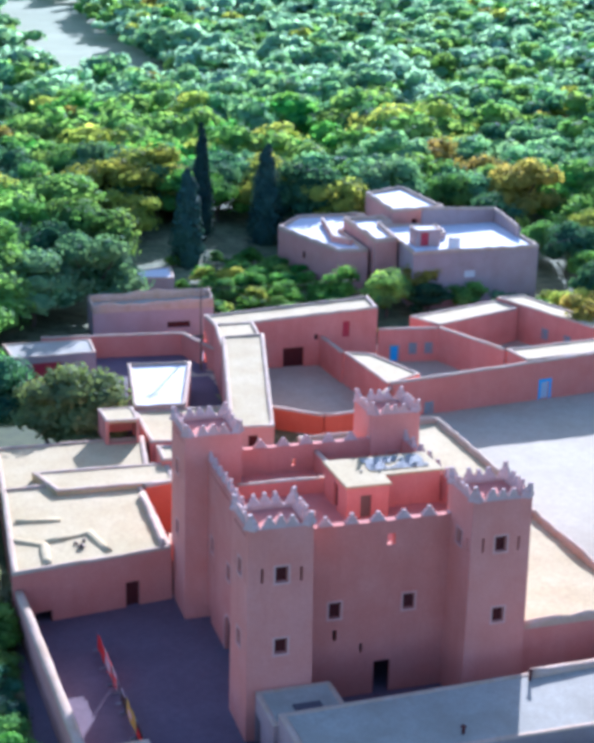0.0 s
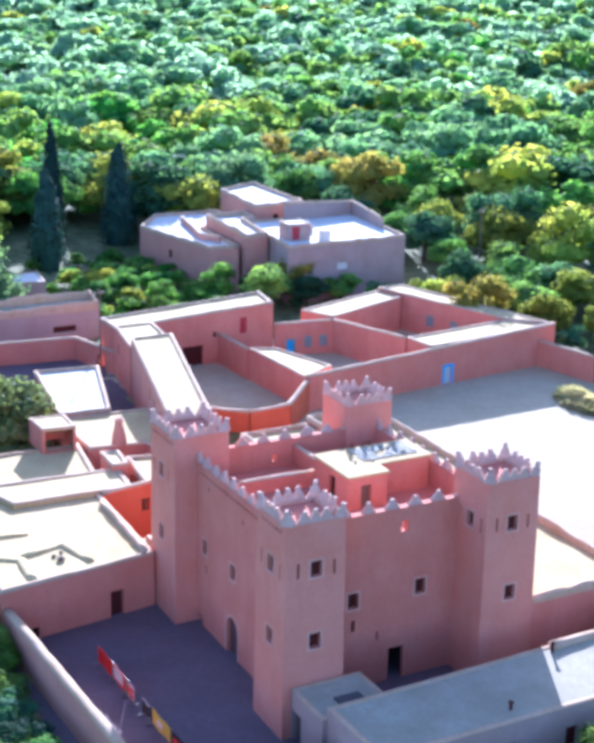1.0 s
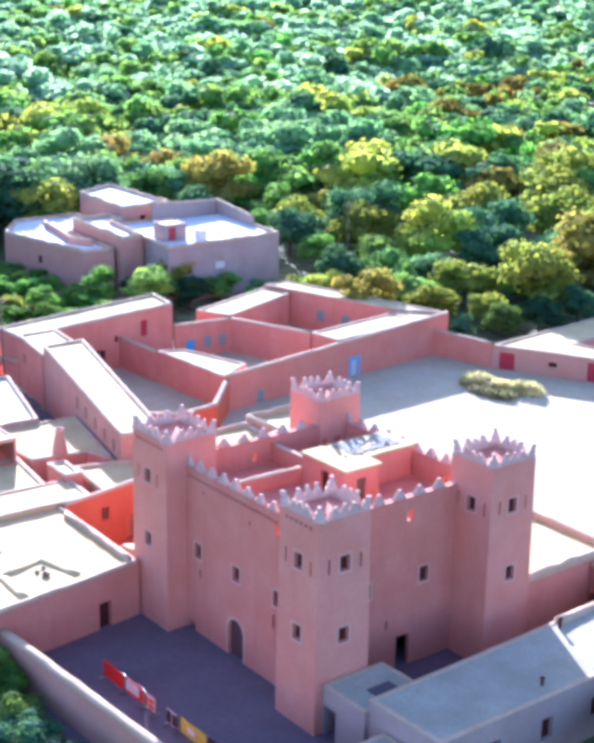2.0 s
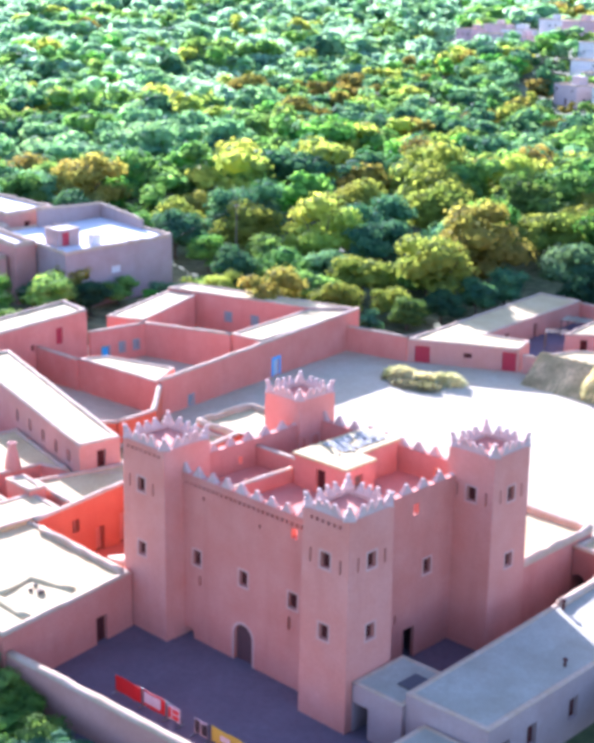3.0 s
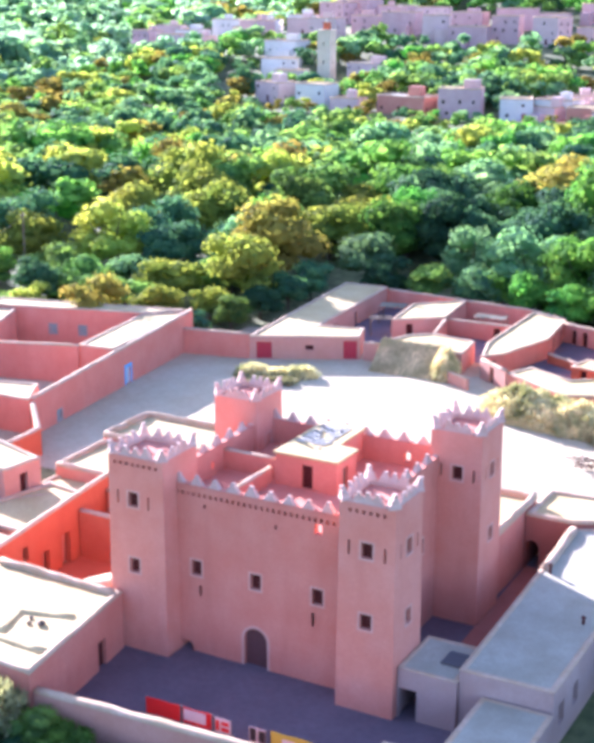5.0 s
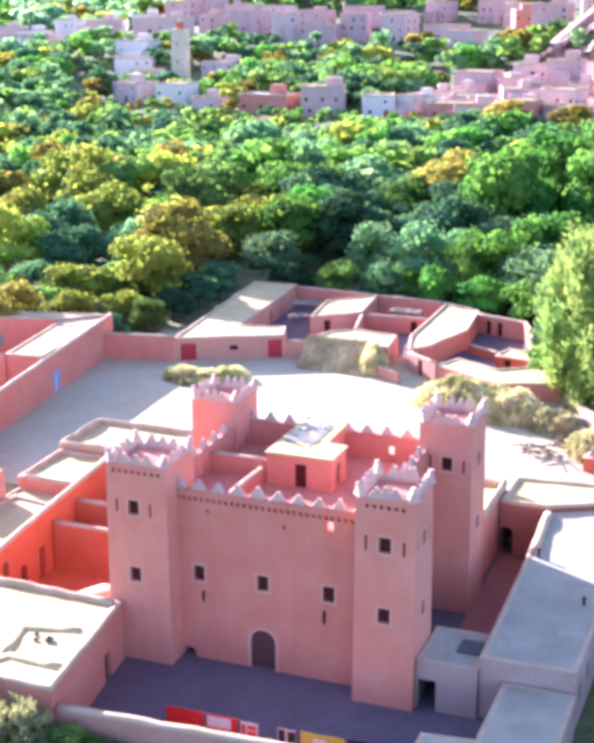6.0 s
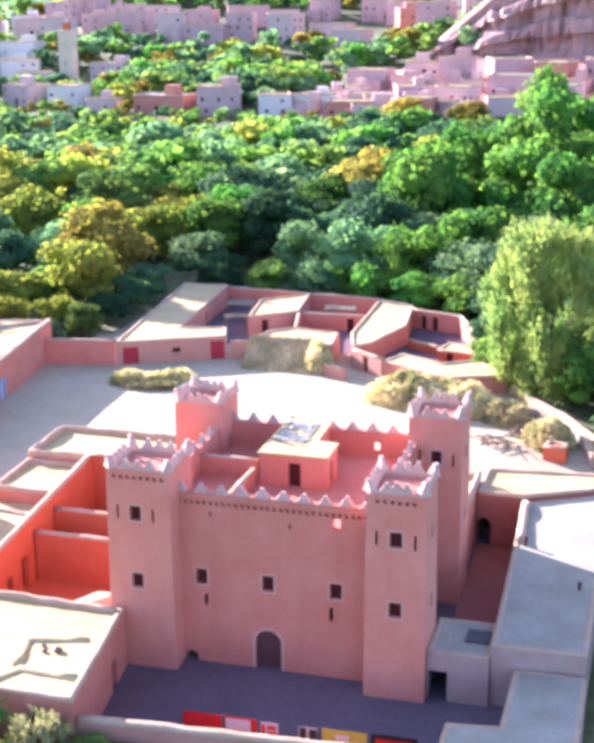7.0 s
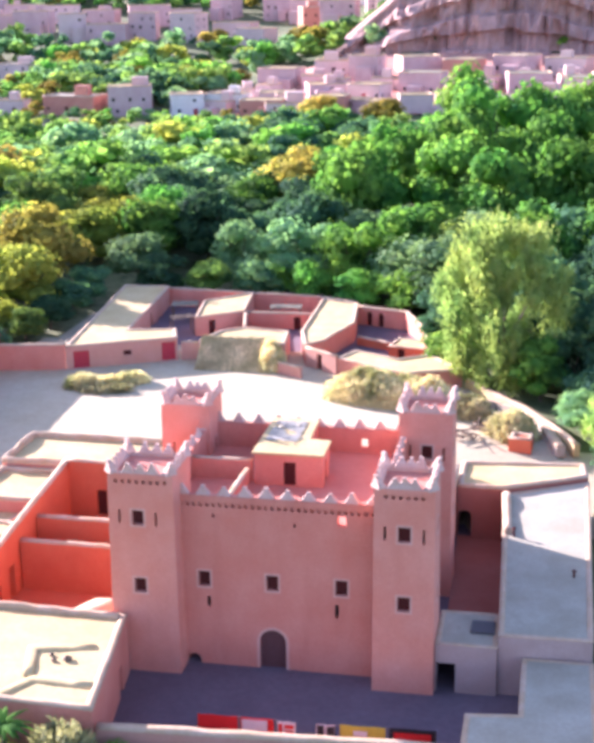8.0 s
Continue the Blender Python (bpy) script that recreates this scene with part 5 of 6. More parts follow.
def fan_palm(x, y, height):
    th = root("palm", x, y, 0, "small green fan palm beside the annex", "palm")
    zb = ground_z(x, y)
    bm = bmesh.new()
    bmesh.ops.create_cone(bm, cap_ends=True, segments=9, radius1=0.22, radius2=0.16, depth=height, matrix=Matrix.Translation((x, y, zb + height / 2)))
    part("trunk", bm, BARK, th)
    for i in range(22):
        a, lift = i * 2.4, 0.2 + 0.9 * ((i * 7) % 11) / 11
        bm = bmesh.new()
        pts = []
        for j in range(7):
            u = j / 6
            rad, zz = 1.7 * u * math.cos(lift * (1 - 0.9 * u)), 1.5 * u * math.sin(lift) - 0.9 * u * u
            w = 0.22 * math.sin(math.pi * min(1, u * 0.9 + 0.1))
            p = Vector((x + rad * math.cos(a), y + rad * math.sin(a), zb + height + zz))
            n = Vector((-math.sin(a), math.cos(a), 0)) * w
            pts.append((bm.verts.new(p - n), bm.verts.new(p + Vector((0, 0, 0.06))), bm.verts.new(p + n)))
        for p, q in zip(pts, pts[1:]):
            bm.faces.new((p[0], p[1], q[1], q[0]))
            bm.faces.new((p[1], p[2], q[2], q[1]))
        part("frond", bm, LEAF[5], th)


fan_palm(-12.7, -16.4, 4.1)

# trees with a place of their own: x, y, height, width, kind
PLACED = [(-47.5, -6.5, 6.0, 9.5, 8), (-43.2, -3.0, 5.0, 7.5, 8), (-49, -1.5, 5.5, 8, 8), (-47.5, 82, 5, 6.5, 1), (-48.5, 76, 4.5, 6, 0), (-47, 89, 5.5, 6, 1), (-50.5, 70, 3.5, 5, 1), (-47, 95.5, 6, 7, 1), (-53, 78, 5, 6, 3), (-34, 126, 10, 10, 1), (-46.5, -4.0, 8.6, 11.5, 8), (17.0, 60.6, 7.0, 7, 5), (-42.5, 106, 9, 10, 2), (-28, 111, 11, 10, 2), (-53.0, 88.0, 11.0, 13, 3), (-82, 95, 11.5, 13.5, 3), (-91, 113, 11.5, 14, 3), (-78, 120, 12, 14, 3), (-70, 132, 12, 14, 0), (-86, 128, 13, 15, 3), (-101, 96, 12, 14, 1), (-66, 116, 11, 13, 5), (-94, 140, 15, 18, 3), (-106, 152, 14, 17, 4), (-80, 146, 14, 15, 3), (-41, 257, 8, 13, 4), (-25, 256, 8, 13, 4), (-141, 19, 8.5, 12, 3), (-153, 9.5, 9.5, 12, 4), (-172, 88, 11, 15, 4), (-160, 92, 10, 13, 4), (-137, 91, 13, 14, 4), (-187, 198, 11, 16, 4), (-240, 230, 11, 16, 4), (-38, 102, 6.5, 8, 1), (-31, 101.5, 6, 8, 0), (-23, 101, 6.5, 8, 1), (-15, 100, 7, 8, 5), (-8, 97.5, 6.5, 8, 5), (-1, 94.5, 7, 8, 5), (4.5, 89, 7.5, 8, 1), (8, 83, 8, 8, 1), (9.5, 76.5, 8, 7, 0), (-63, 97, 7.5, 10, 1), (-68, 109, 9, 12, 2), (-20, 122, 13, 13, 1), (-36, 122, 12, 13, 1), (-13, 132, 19, 16, 5), (-6, 150, 22, 18, 5), (1, 138, 20, 16, 5), (4, 166, 24, 18, 5), (1, 202, 24, 18, 5), (14, 174, 24, 18, 5), (-4, 118, 11, 12, 1), (-20, 103, 5.5, 8, 5), (-17, 142, 16, 14, 5), (-44, 118, 12, 12, 5), (-80, 106, 11, 13, 1), (-57.5, 71.5, 6.4, 8, 3), (-70, 84, 7, 8, 2),
          (-57, 104, 12.5, 15, 4), (-72, 98, 9, 11, 1), (-10, 106, 12, 12, 5), (-2, 110, 14, 13, 5), (6, 104, 12, 11, 0), (16, 106, 15, 14, 5), (28, 108, 16, 15, 5), (8, 126, 18, 16, 5), (22, 130, 20, 17, 5), (38, 126, 20, 17, 5), (52, 116, 19, 16, 0), (14, 150, 21, 17, 5), (30, 156, 23, 18, 5), (47, 150, 23, 18, 0), (24, 182, 22, 17, 5), (42, 186, 23, 18, 5), (58, 176, 23, 18, 0), (2, 146, 15, 14, 0), (34, 212, 20, 16, 5), (52, 216, 21, 17, 5),
          (-26, 150, 15, 18, 4), (-96, 92, 9, 12, 3), (-80, 74, 7, 8, 1), (-76, 68, 5, 6.5, 3), (-84, 44, 7, 8, 0), (-80, 36, 4, 6, 0), (-86, 30, 3.4, 5, 5), (-76, 28, 5, 6, 5), (-96, 24, 3.6, 5, 0), (-83, 50, 5, 7, 1), (-78, 60, 4.5, 6, 1),
          (-102, 99, 10, 13, 2), (-61, -15, 7, 8, 0), (-76, -14, 10, 10, 5), (-56, -16, 9, 9, 0), (-44, -19, 8, 9, 1), (-33, -19, 9, 10, 1), (-24, -19, 8, 9, 5), (-15, -18.5, 4.8, 6, 2), (-11.5, -17.2, 3.4, 5, 3), (-9.5, -17.6, 2.2, 4, 1), (-6.3, -17.8, 2.0, 4, 1), (-3.2, -17.6, 1.9, 4, 5), (-0.2, -17.8, 1.8, 4, 1), (3, -17.8, 1.7, 4, 1), (6, -18, 1.6, 4, 0), (-90.5, 39.5, 6, 7, 5), (-90, 46.5, 5.5, 6.5, 1), (-99, 29, 4, 5.5, 5), (-91, 32, 4, 5.5, 5), (-103, 27, 3.6, 5, 3), (-105, 32, 3.2, 5, 5), (-99, 34, 3.6, 5, 5), (-109, 30, 3, 4.5, 0), (-93, 38, 3.4, 5, 5), (-110, 36, 3.4, 4.5, 0), (-94, 28, 2.8, 4.5, 3), (-87, 37, 3.2, 5, 5), (-114, 31, 2.8, 4, 5), (-88, 50.5, 6.5, 6.5, 4), (-85.5, 57, 4.2, 6, 0), (25, 54, 8, 9, 1), (23, 70, 12, 12, 1), (28, 44, 7, 8, 5), (-20, -18, 6, 7, 5), (20, 72, 10, 10, 1), (26, 62, 11, 11, 1), (30, 76, 13, 13, 0), (18, 86, 12, 12, 1), (28, 92, 14, 13, 1), (38, 84, 14, 13, 1), (10, 90, 11, 11, 1), (40, 66, 11, 11, 1), (46, 98, 15, 14, 5), (-30, -28, 9, 9, 0),
          (22.5, 57, 6, 7, 1), (20.5, 64, 8, 9, 1), (21.5, 50.5, 4.5, 6, 2), (6, 71, 5, 6, 0), (5, 79, 6, 7, 1), (-13, -19, 4, 5, 0), (-16.5, -21, 5, 6, 5), (-8, -19.5, 2.6, 4, 5), (-10.5, -21, 3.2, 4.5, 1), (-5, -19.8, 2.4, 4, 0), (-1.8, -19.6, 2.2, 4, 5), (1.4, -19.8, 2.1, 4, 1), (-14, -23.5, 4.4, 6, 1), (-19, -16.8, 4.6, 5, 1), (-7.5, -22.5, 2.8, 5, 1), (-3, -22.5, 2.4, 5, 1), (27, 20, 5, 6, 0), (28, 9, 5, 6, 1), (27, -2, 4.5, 6, 1), (30, 30, 6, 7, 0), (33, 14, 5, 6, 5), (24.5, 26, 4, 5, 3), (24.9, 13.5, 5.0, 5, 0), (10.5, -16.2, 2.3, 4, 5), (8, -16.6, 2.0, 4, 0), (5, -16.5, 2.0, 4, 1), (13, -16, 2.2, 4, 5), (2, -16.4, 2.1, 4, 1), (-1, -16.2, 2.3, 4, 0), (-4, -16, 2.7, 4, 5), (-6.2, -15.9, 2.9, 4, 0), (26, 36, 7, 8, 1), (32, 52, 10, 10, 0), (34, 40, 9, 9, 1)]
for i, (x, y, h, w, k) in enumerate(PLACED):
    tree(x, y, h, w, k, i % 7, i * 1.3)

# low planting of the garden below the white house
rg = random.Random(31)
for i in range(70):
    x, y = rg.uniform(-120, -74), rg.uniform(20, 40)
    if i > 52:
        x, y = rg.uniform(-86, -76), rg.uniform(60, 78)
    h = rg.uniform(1.3, 2.9)
    tree(x, y, h, h * rg.uniform(1.3, 1.9), rg.choice((5, 5, 0, 3, 1)), i % 7, i * 0.9, "shrub", "low bushy green garden shrub", "shrub", "garden shrubs")

KEEP_OUT = [(-146, 16, -74, 40), (-42, -60, 70, -10), (20, -60, 90, 34), (-78, -7, -40, 16), (-745, 40, -365, 84), (-375, 74, -315, 90), (-50, 28, 14, 66), (-47, -16, 24, 33), (-72, 12, -42, 62), (-44, 62, 2, 99), (-2, 62, 9, 84), (-132, 35, -74, 74), (-108, 10, -98, 20), (10, 28, 22, 58), (-88, 2, -58, 22),
            (-78, 279, 80, 352), (-320, 418, 60, 482), (-185, 336, -165, 352)]


def blocked(x, y, grow=0.0):
    for a, b, c, d in KEEP_OUT:
        if a - grow < x < c + grow and b - grow < y < d + grow:
            return True
    for hx, hy, w, d, h, k in VILLAGE:
        if abs(x - hx) < w * 0.5 + 2.5 and -7 - grow < y - hy < d * 0.5 + 2.5:
            return True
    return False


def clearing(x, y):
    return noise.noise((x * 0.013, y * 0.013, 7.7)) > 0.47 or noise.noise((x * 0.05, y * 0.02, 2.2)) > 0.62


rt = random.Random(21)
near, far = [], []
y = -40.0
while y < 1150:
    x = -1150.0 + rt.uniform(0, 9)
    while x < 330:
        d = math.hypot(x - 40, y + 50)
        step = 9.0 if d < 300 else 8.8 if d < 420 else (10.0 if d < 700 else 13.0)
        px, py = x + rt.uniform(-0.42, 0.42) * step, y + rt.uniform(-0.42, 0.42) * step
        ang = math.degrees(math.atan2(py + 50, px - 40))
        if 84 < ang < 178 and d < 1150 and not blocked(px, py, 2.0) and not (clearing(px, py) and d > 190):
            if all((px - a) ** 2 + (py - b) ** 2 > (0.36 * w + 2.0) ** 2 for a, b, h, w, k in PLACED):
                (near if d < 268 else far).append((px, py, d))
        x += step
    y += 8.8 if y < 300 else 7.8 if y < 370 else (10.0 if y < 650 else 13.0)


def kind_at(x, y):
    u = noise.noise((x * 0.02, y * 0.02, 5.5)) + rt.uniform(-0.5, 0.5)
    q = rt.random()
    if y > 225 and x > -260:
        return 0 if q < 0.30 else 1 if q < 0.50 else 2 if q < 0.68 else 4 if q < 0.80 else 3 if q < 0.90 else 5
    # far off, many trees take the leaf with haze in its colour
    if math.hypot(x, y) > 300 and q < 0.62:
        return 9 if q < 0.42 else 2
    a, d = math.degrees(math.atan2(y + 69, x - 47)), math.hypot(x - 47, y + 69)
    if 115 < a < 133 and d < 280:
        return 3 if q < 0.36 else 0 if q < 0.62 else 5 if q < 0.80 else 4 if q < 0.87 else 1
    if x > -120 and 105 < y < 285 and q < 0.78:
        return 2 if q < 0.24 else 1 if q < 0.54 else 0 if q < 0.68 else 5
    return 2 if u < -0.35 else 1 if u < -0.1 else 0 if u < 0.34 else 3 if u < 0.40 else 5 if u < 0.58 else 4 if u < 0.64 else 3


near.sort(key=lambda p: p[2])
for i, (x, y, d) in enumerate(near[:185]):
    h = (rt.uniform(5.5, 8.5) if -130 < x < -42 and 55 < y < 112 else rt.uniform(8.5, 13.0)) if y < 180 else rt.uniform(8.5, 11.5)
    tree(x, y, h, h * rt.uniform(1.1, 1.5), kind_at(x, y), rt.randrange(7), rt.uniform(0, 6.3))
far = near[185:] + far

# the far woods: real crowns, joined by kind of leaf
crowd = {}
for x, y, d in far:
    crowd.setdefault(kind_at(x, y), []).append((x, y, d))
for k, pts in crowd.items():
    vs, fs, ts, base = [], [], [], 0
    for x, y, d in pts:
        big = 1.0 + 0.5 * max(0.0, noise.noise((x * 0.018, y * 0.018, 1.3)))
        h = rt.uniform(6.5, 8.5) if x > -300 and 235 < y < 300 else (rt.uniform(8.0, 11.5) if x > -300 and 170 < y < 430 else rt.uniform(7.5, 13.5) * big)
        if any(abs(x - hx) < hw * 0.5 + 6 and 0 < hy - y < 34 for hx, hy, hw, hd, hh, hk in VILLAGE):
            h = rt.uniform(3.6, 5.4)
        w = h * rt.uniform(1.1, 1.55)
        n = 420 if d < 268 else 320 if d < 330 else (190 if d < 450 else (105 if d < 650 else 60))
        c, r = lobes(rng, 1.0, 0.55, 0.05, 8 if d < 450 else 5)
        v, f = quad_cloud(rng, c, r, n, 1.02 / math.sqrt(n))
        hv, hf = hearts(c, r)
        ts.append(hf + base + len(v))
        fs.append(f + base)
        v = np.concatenate([v, hv]) * np.array([w, w, h]) + np.array([x, y, ground_z(x, y) - 0.3])
        vs.append(v)
        base += len(v)
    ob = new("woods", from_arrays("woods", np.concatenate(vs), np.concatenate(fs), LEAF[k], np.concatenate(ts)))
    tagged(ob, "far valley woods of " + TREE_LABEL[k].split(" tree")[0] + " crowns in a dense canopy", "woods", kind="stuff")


# ---- straw, rubble, sign boards and small things ----
def lumps(u, v, lx, ly, seed):
    """Armfuls thrown on one another: rounded humps about a metre wide."""
    x, y = u * lx * 0.5, v * ly * 0.5
    return 0.38 * noise.noise((x * 0.75, y * 0.75, seed)) + 0.26 * abs(noise.noise((x * 1.9, y * 1.9, seed + 4.0)))


def mound(name, label, x, y, lx, ly, h, yaw, mat, seed, blades=2200, category="straw"):
    """A heap of loose straw: a lumpy core under many stalks."""
    r = np.random.default_rng(seed)
    bm = bmesh.new()
    n = 26
    grid = []
    for j in range(n + 1):
        row = []
        for i in range(n + 1):
            u, v = i / n * 2 - 1, j / n * 2 - 1
            e = max(0.0, 1 - (abs(u) ** 2.4 + abs(v) ** 2.4))
            z = h * e ** 0.6 * (0.85 + 0.3 * noise.noise((u * 1.6 + seed, v * 1.6, 0.3))) + lumps(u, v, lx, ly, seed) * min(h, 2.2) * e ** 0.5
            row.append(bm.verts.new((u * lx / 2, v * ly / 2, max(-0.05, z))))
        grid.append(row)
    for a, b in zip(grid, grid[1:]):
        for i in range(n):
            bm.faces.new((a[i], a[i + 1], b[i + 1], b[i]))
    m = Matrix.Translation((x, y, ground_z(x, y) + 0.03)) @ Matrix.Rotation(yaw, 4, "Z")
    ob = mesh_ob(name, bm, STRAW_CORE, smooth=True)
    ob.matrix_basis = m
    tagged(ob, label, category)
    pos = []
    for _ in range(blades):
        u, v = r.uniform(-0.92, 0.92), r.uniform(-0.92, 0.92)
        e = max(0.0, 1 - (abs(u) ** 2.4 + abs(v) ** 2.4))
        if e <= 0.02:
            continue
        z = h * e ** 0.6 * (0.85 + 0.3 * noise.noise((u * 1.6 + seed, v * 1.6, 0.3))) + lumps(u, v, lx, ly, seed) * min(h, 2.2) * e ** 0.5
        pos.append((u * lx / 2, v * ly / 2, max(0.0, z)))
    pos = np.array(pos)
    k = len(pos)
    d = r.normal(size=(k, 3)) * 0.6
    if h > 1.6:
        d += np.stack([0.5 * pos[:, 0] / lx, 1.2 * pos[:, 1] / ly - 0.15, np.full(k, -0.75)], 1)
    d /= np.linalg.norm(d, axis=1)[:, None]
    w = np.cross(d, r.normal(size=(k, 3)))
    w /= np.linalg.norm(w, axis=1)[:, None]
    L = r.uniform(0.3, 0.95, (k, 1))
    v = np.stack([pos - d * L - w * 0.07, pos - d * L + w * 0.07, pos + d * L + w * 0.03, pos + d * L - w * 0.03], 1).reshape(-1, 3)
    st = new("straw_litter", from_arrays("straw_litter", v, np.arange(k * 4).reshape(-1, 4), mat))
    st.parent = ob
    tagged(st, kind="stuff")
    return ob


mound("haystack", "long ragged heap of golden and green stalks at the yard's edge", 0.8, 57.6, 15.5, 5.2, 3.0, -0.22, STALK, 1, 12000)
for x, y, lx, ly, h, yaw, seed in ((-34.6, 58.0, 3.6, 2.6, 1.0, 0.3, 2), (-32.0, 58.8, 2.4, 1.8, 0.6, 1.1, 8), (-29.5, 60.4, 3.8, 1.9, 0.75, 0.5, 3), (-31.4, 57.0, 6.0, 2.6, 0.22, 0.2, 9)):
    mound("haystack", "low scattered straw heap on the yard", x, y, lx, ly, h, yaw, STALK, seed, 1800)
mound("haystack", "straw and brushwood heap among the stones", 9.4, 54.6, 5.0, 3.6, 1.7, -0.5, STALK, 4, 4000)
mound("haystack", "whitish straw pile behind the clay oven", 14.3, 48.8, 5.2, 4.2, 1.9, -0.8, STALK, 5, 5000)
mound("haystack", "sheaf of straw slumped at the shed corner", -14.5, 68.6, 2.6, 4.4, 2.8, 0.1, STALK, 7, 2600)


def stalk_screen(x0, x1, yb, yt, h, seed):
    """A thick mat of dry stalks leaning on the front of a shed."""
    r = np.random.default_rng(seed)
    z0 = ground_z(x0, yb)
    bm = bmesh.new()
    n, k = 40, 8
    g = []
    for j in range(k + 1):
        v = j / k
        g.append([bm.verts.new((x0 + (x1 - x0) * i / n, yb + (yt - yb) * v ** 0.8 + 0.28 * noise.noise((i * 0.5, v * 1.5, 3.0)), z0 + h * v + 0.2 * v * noise.noise((i * 0.35, 1.0, 7.0)))) for i in range(n + 1)])
    g.append([bm.verts.new((a.co.x, yt + 0.3, z0)) for a in g[-1]])
    for a, b in zip(g, g[1:]):
        for i in range(n):
            bm.faces.new((a[i], a[i + 1], b[i + 1], b[i]))
    for side in (0, n):
        bm.faces.new([row[side] for row in g])
    ob = mesh_ob("stalk_screen", bm, STRAW_CORE)
    tagged(ob, "grey-brown mat of dry stalks leaning on the shed front", "straw")
    m = 4200
    u, v = r.random(m), r.random(m) * 0.9
    pos = np.stack([x0 + (x1 - x0) * u, yb + (yt - yb) * v ** 0.8 - 0.06 - 0.1 * r.random(m), z0 + 0.1 + h * v], 1)
    d = np.stack([r.normal(scale=0.1, size=m), np.full(m, (yt - yb) / h), np.full(m, 1.0)], 1)
    d /= np.linalg.norm(d, axis=1)[:, None]
    L = r.uniform(0.35, 0.9, (m, 1))
    w = np.array([1.0, 0, 0]) * r.uniform(0.025, 0.06, (m, 1))
    v4 = np.stack([pos - d * L * 0.3 - w, pos - d * L * 0.3 + w, pos + d * L + w * 0.3, pos + d * L - w * 0.3], 1).reshape(-1, 3)
    v4[:, 2] = np.maximum(v4[:, 2], z0 + 0.02)
    st = new("straw_litter", from_arrays("straw_litter", v4, np.arange(m * 4).reshape(-1, 4), GREY_STRAW))
    st.parent = ob
    tagged(st, kind="stuff")


GREY_STRAW = foliage("dry_stalk", (0.22, 0.18, 0.09), (0.60, 0.50, 0.28), (0.22, 0.19, 0.09), 0.25)
stalk_screen(-23.6, -14.6, 66.6, 70.4, 3.2, 6)
free_wall("wall_yard", "low broken pink wall beside the straw", [(-13.4, 66.8), (-10.4, 65.0)], 0.7, 2.3, ADOBE_PALE, 0.4, {}, 72)
free_wall("wall_path", "low worn mud wall along the path by the trees", [(8.9, 64.4), (12.0, 59.8), (15.4, 55.3), (18.4, 49.9), (20.8, 44.4)], 0.7, 1.95, MUD_ROOF, 0.6, {}, 61)
free_wall("wall_bank", "low broken mud wall beside the brushwood", [(8.6, 58.4), (12.5, 57.6), (15.5, 55.0), (17.6, 50.4), (19.3, 44.0)], 0.7, 1.7, STONE, 0.9, {}, 62)


def brushwood(x, y, seed):
    """A tangle of cut branches thrown on a heap."""
    r = random.Random(seed)
    th = root("brushwood_pile", x, y, ground_z(x, y), "tangled pile of cut grey branches on the yard", "brushwood", "brushwood")
    th.matrix_basis = Matrix.Translation((x, y, ground_z(x, y)))
    for i in range(26):
        bm = bmesh.new()
        L = r.uniform(1.2, 3.2)
        m = Matrix.Translation((r.uniform(-1.8, 1.8), r.uniform(-1.2, 1.2), 0.18 + r.random() * 0.7)) @ Euler((math.radians(90 + r.uniform(-18, 18)), 0, r.uniform(0, 6.28)), "XYZ").to_matrix().to_4x4()
        bmesh.ops.create_cone(bm, cap_ends=True, segments=6, radius1=r.uniform(0.05, 0.10), radius2=0.03, depth=L, matrix=m)
        part("branch", bm, WOOD_LIGHT, th)


brushwood(9.8, 47.2, 3)
brushwood(12.2, 51.0, 4)


def loose_stones():
    th = root("loose_stones", 10, 57, 1, "loose pale stones tumbled along the path", "stones", kind="structure")
    r = random.Random(9)
    shapes = []
    for i in range(6):
        bm = bmesh.new()
        bmesh.ops.create_icosphere(bm, subdivisions=1, radius=0.5)
        for v in bm.verts:
            v.co = Vector((v.co.x * r.uniform(0.8, 1.2), v.co.y * r.uniform(0.7, 1.0), v.co.z * r.uniform(0.5, 0.8)))
        me = bpy.data.meshes.new("stone")
        bm.to_mesh(me)
        bm.free()
        me.materials.append(STONE)
        shapes.append(me)
    path = [(8.9, 64.0), (11.8, 59.2), (15.2, 54.8), (18.2, 49.5), (20.6, 44.6)]
    for a, b in zip(path, path[1:]):
        A, B = Vector(a), Vector(b)
        k = int((B - A).length / 0.7)
        for i in range(k):
            for lay in range(2):
                q = A.lerp(B, (i + r.random()) / k) + Vector((r.uniform(-1.5, 0.4), r.uniform(-1.2, 0.4)))
                s = r.uniform(0.25, 0.6)
                piece("stone", r.choice(shapes), th, Matrix.Translation((q.x, q.y, ground_z(q.x, q.y) + 0.12)) @ Euler((r.random(), r.random(), r.random() * 6)).to_matrix().to_4x4() @ Matrix.Scale(s, 4))


loose_stones()
block("clay_oven", "small orange clay oven beside the path", "oven", [(14.2, 44.6), (16.4, 44.2), (16.6, 46), (14.6, 46.4)], 0.7, 2.2, ADOBE_RED, ADOBE_RED, {}, 0.2, 0.4, 60)


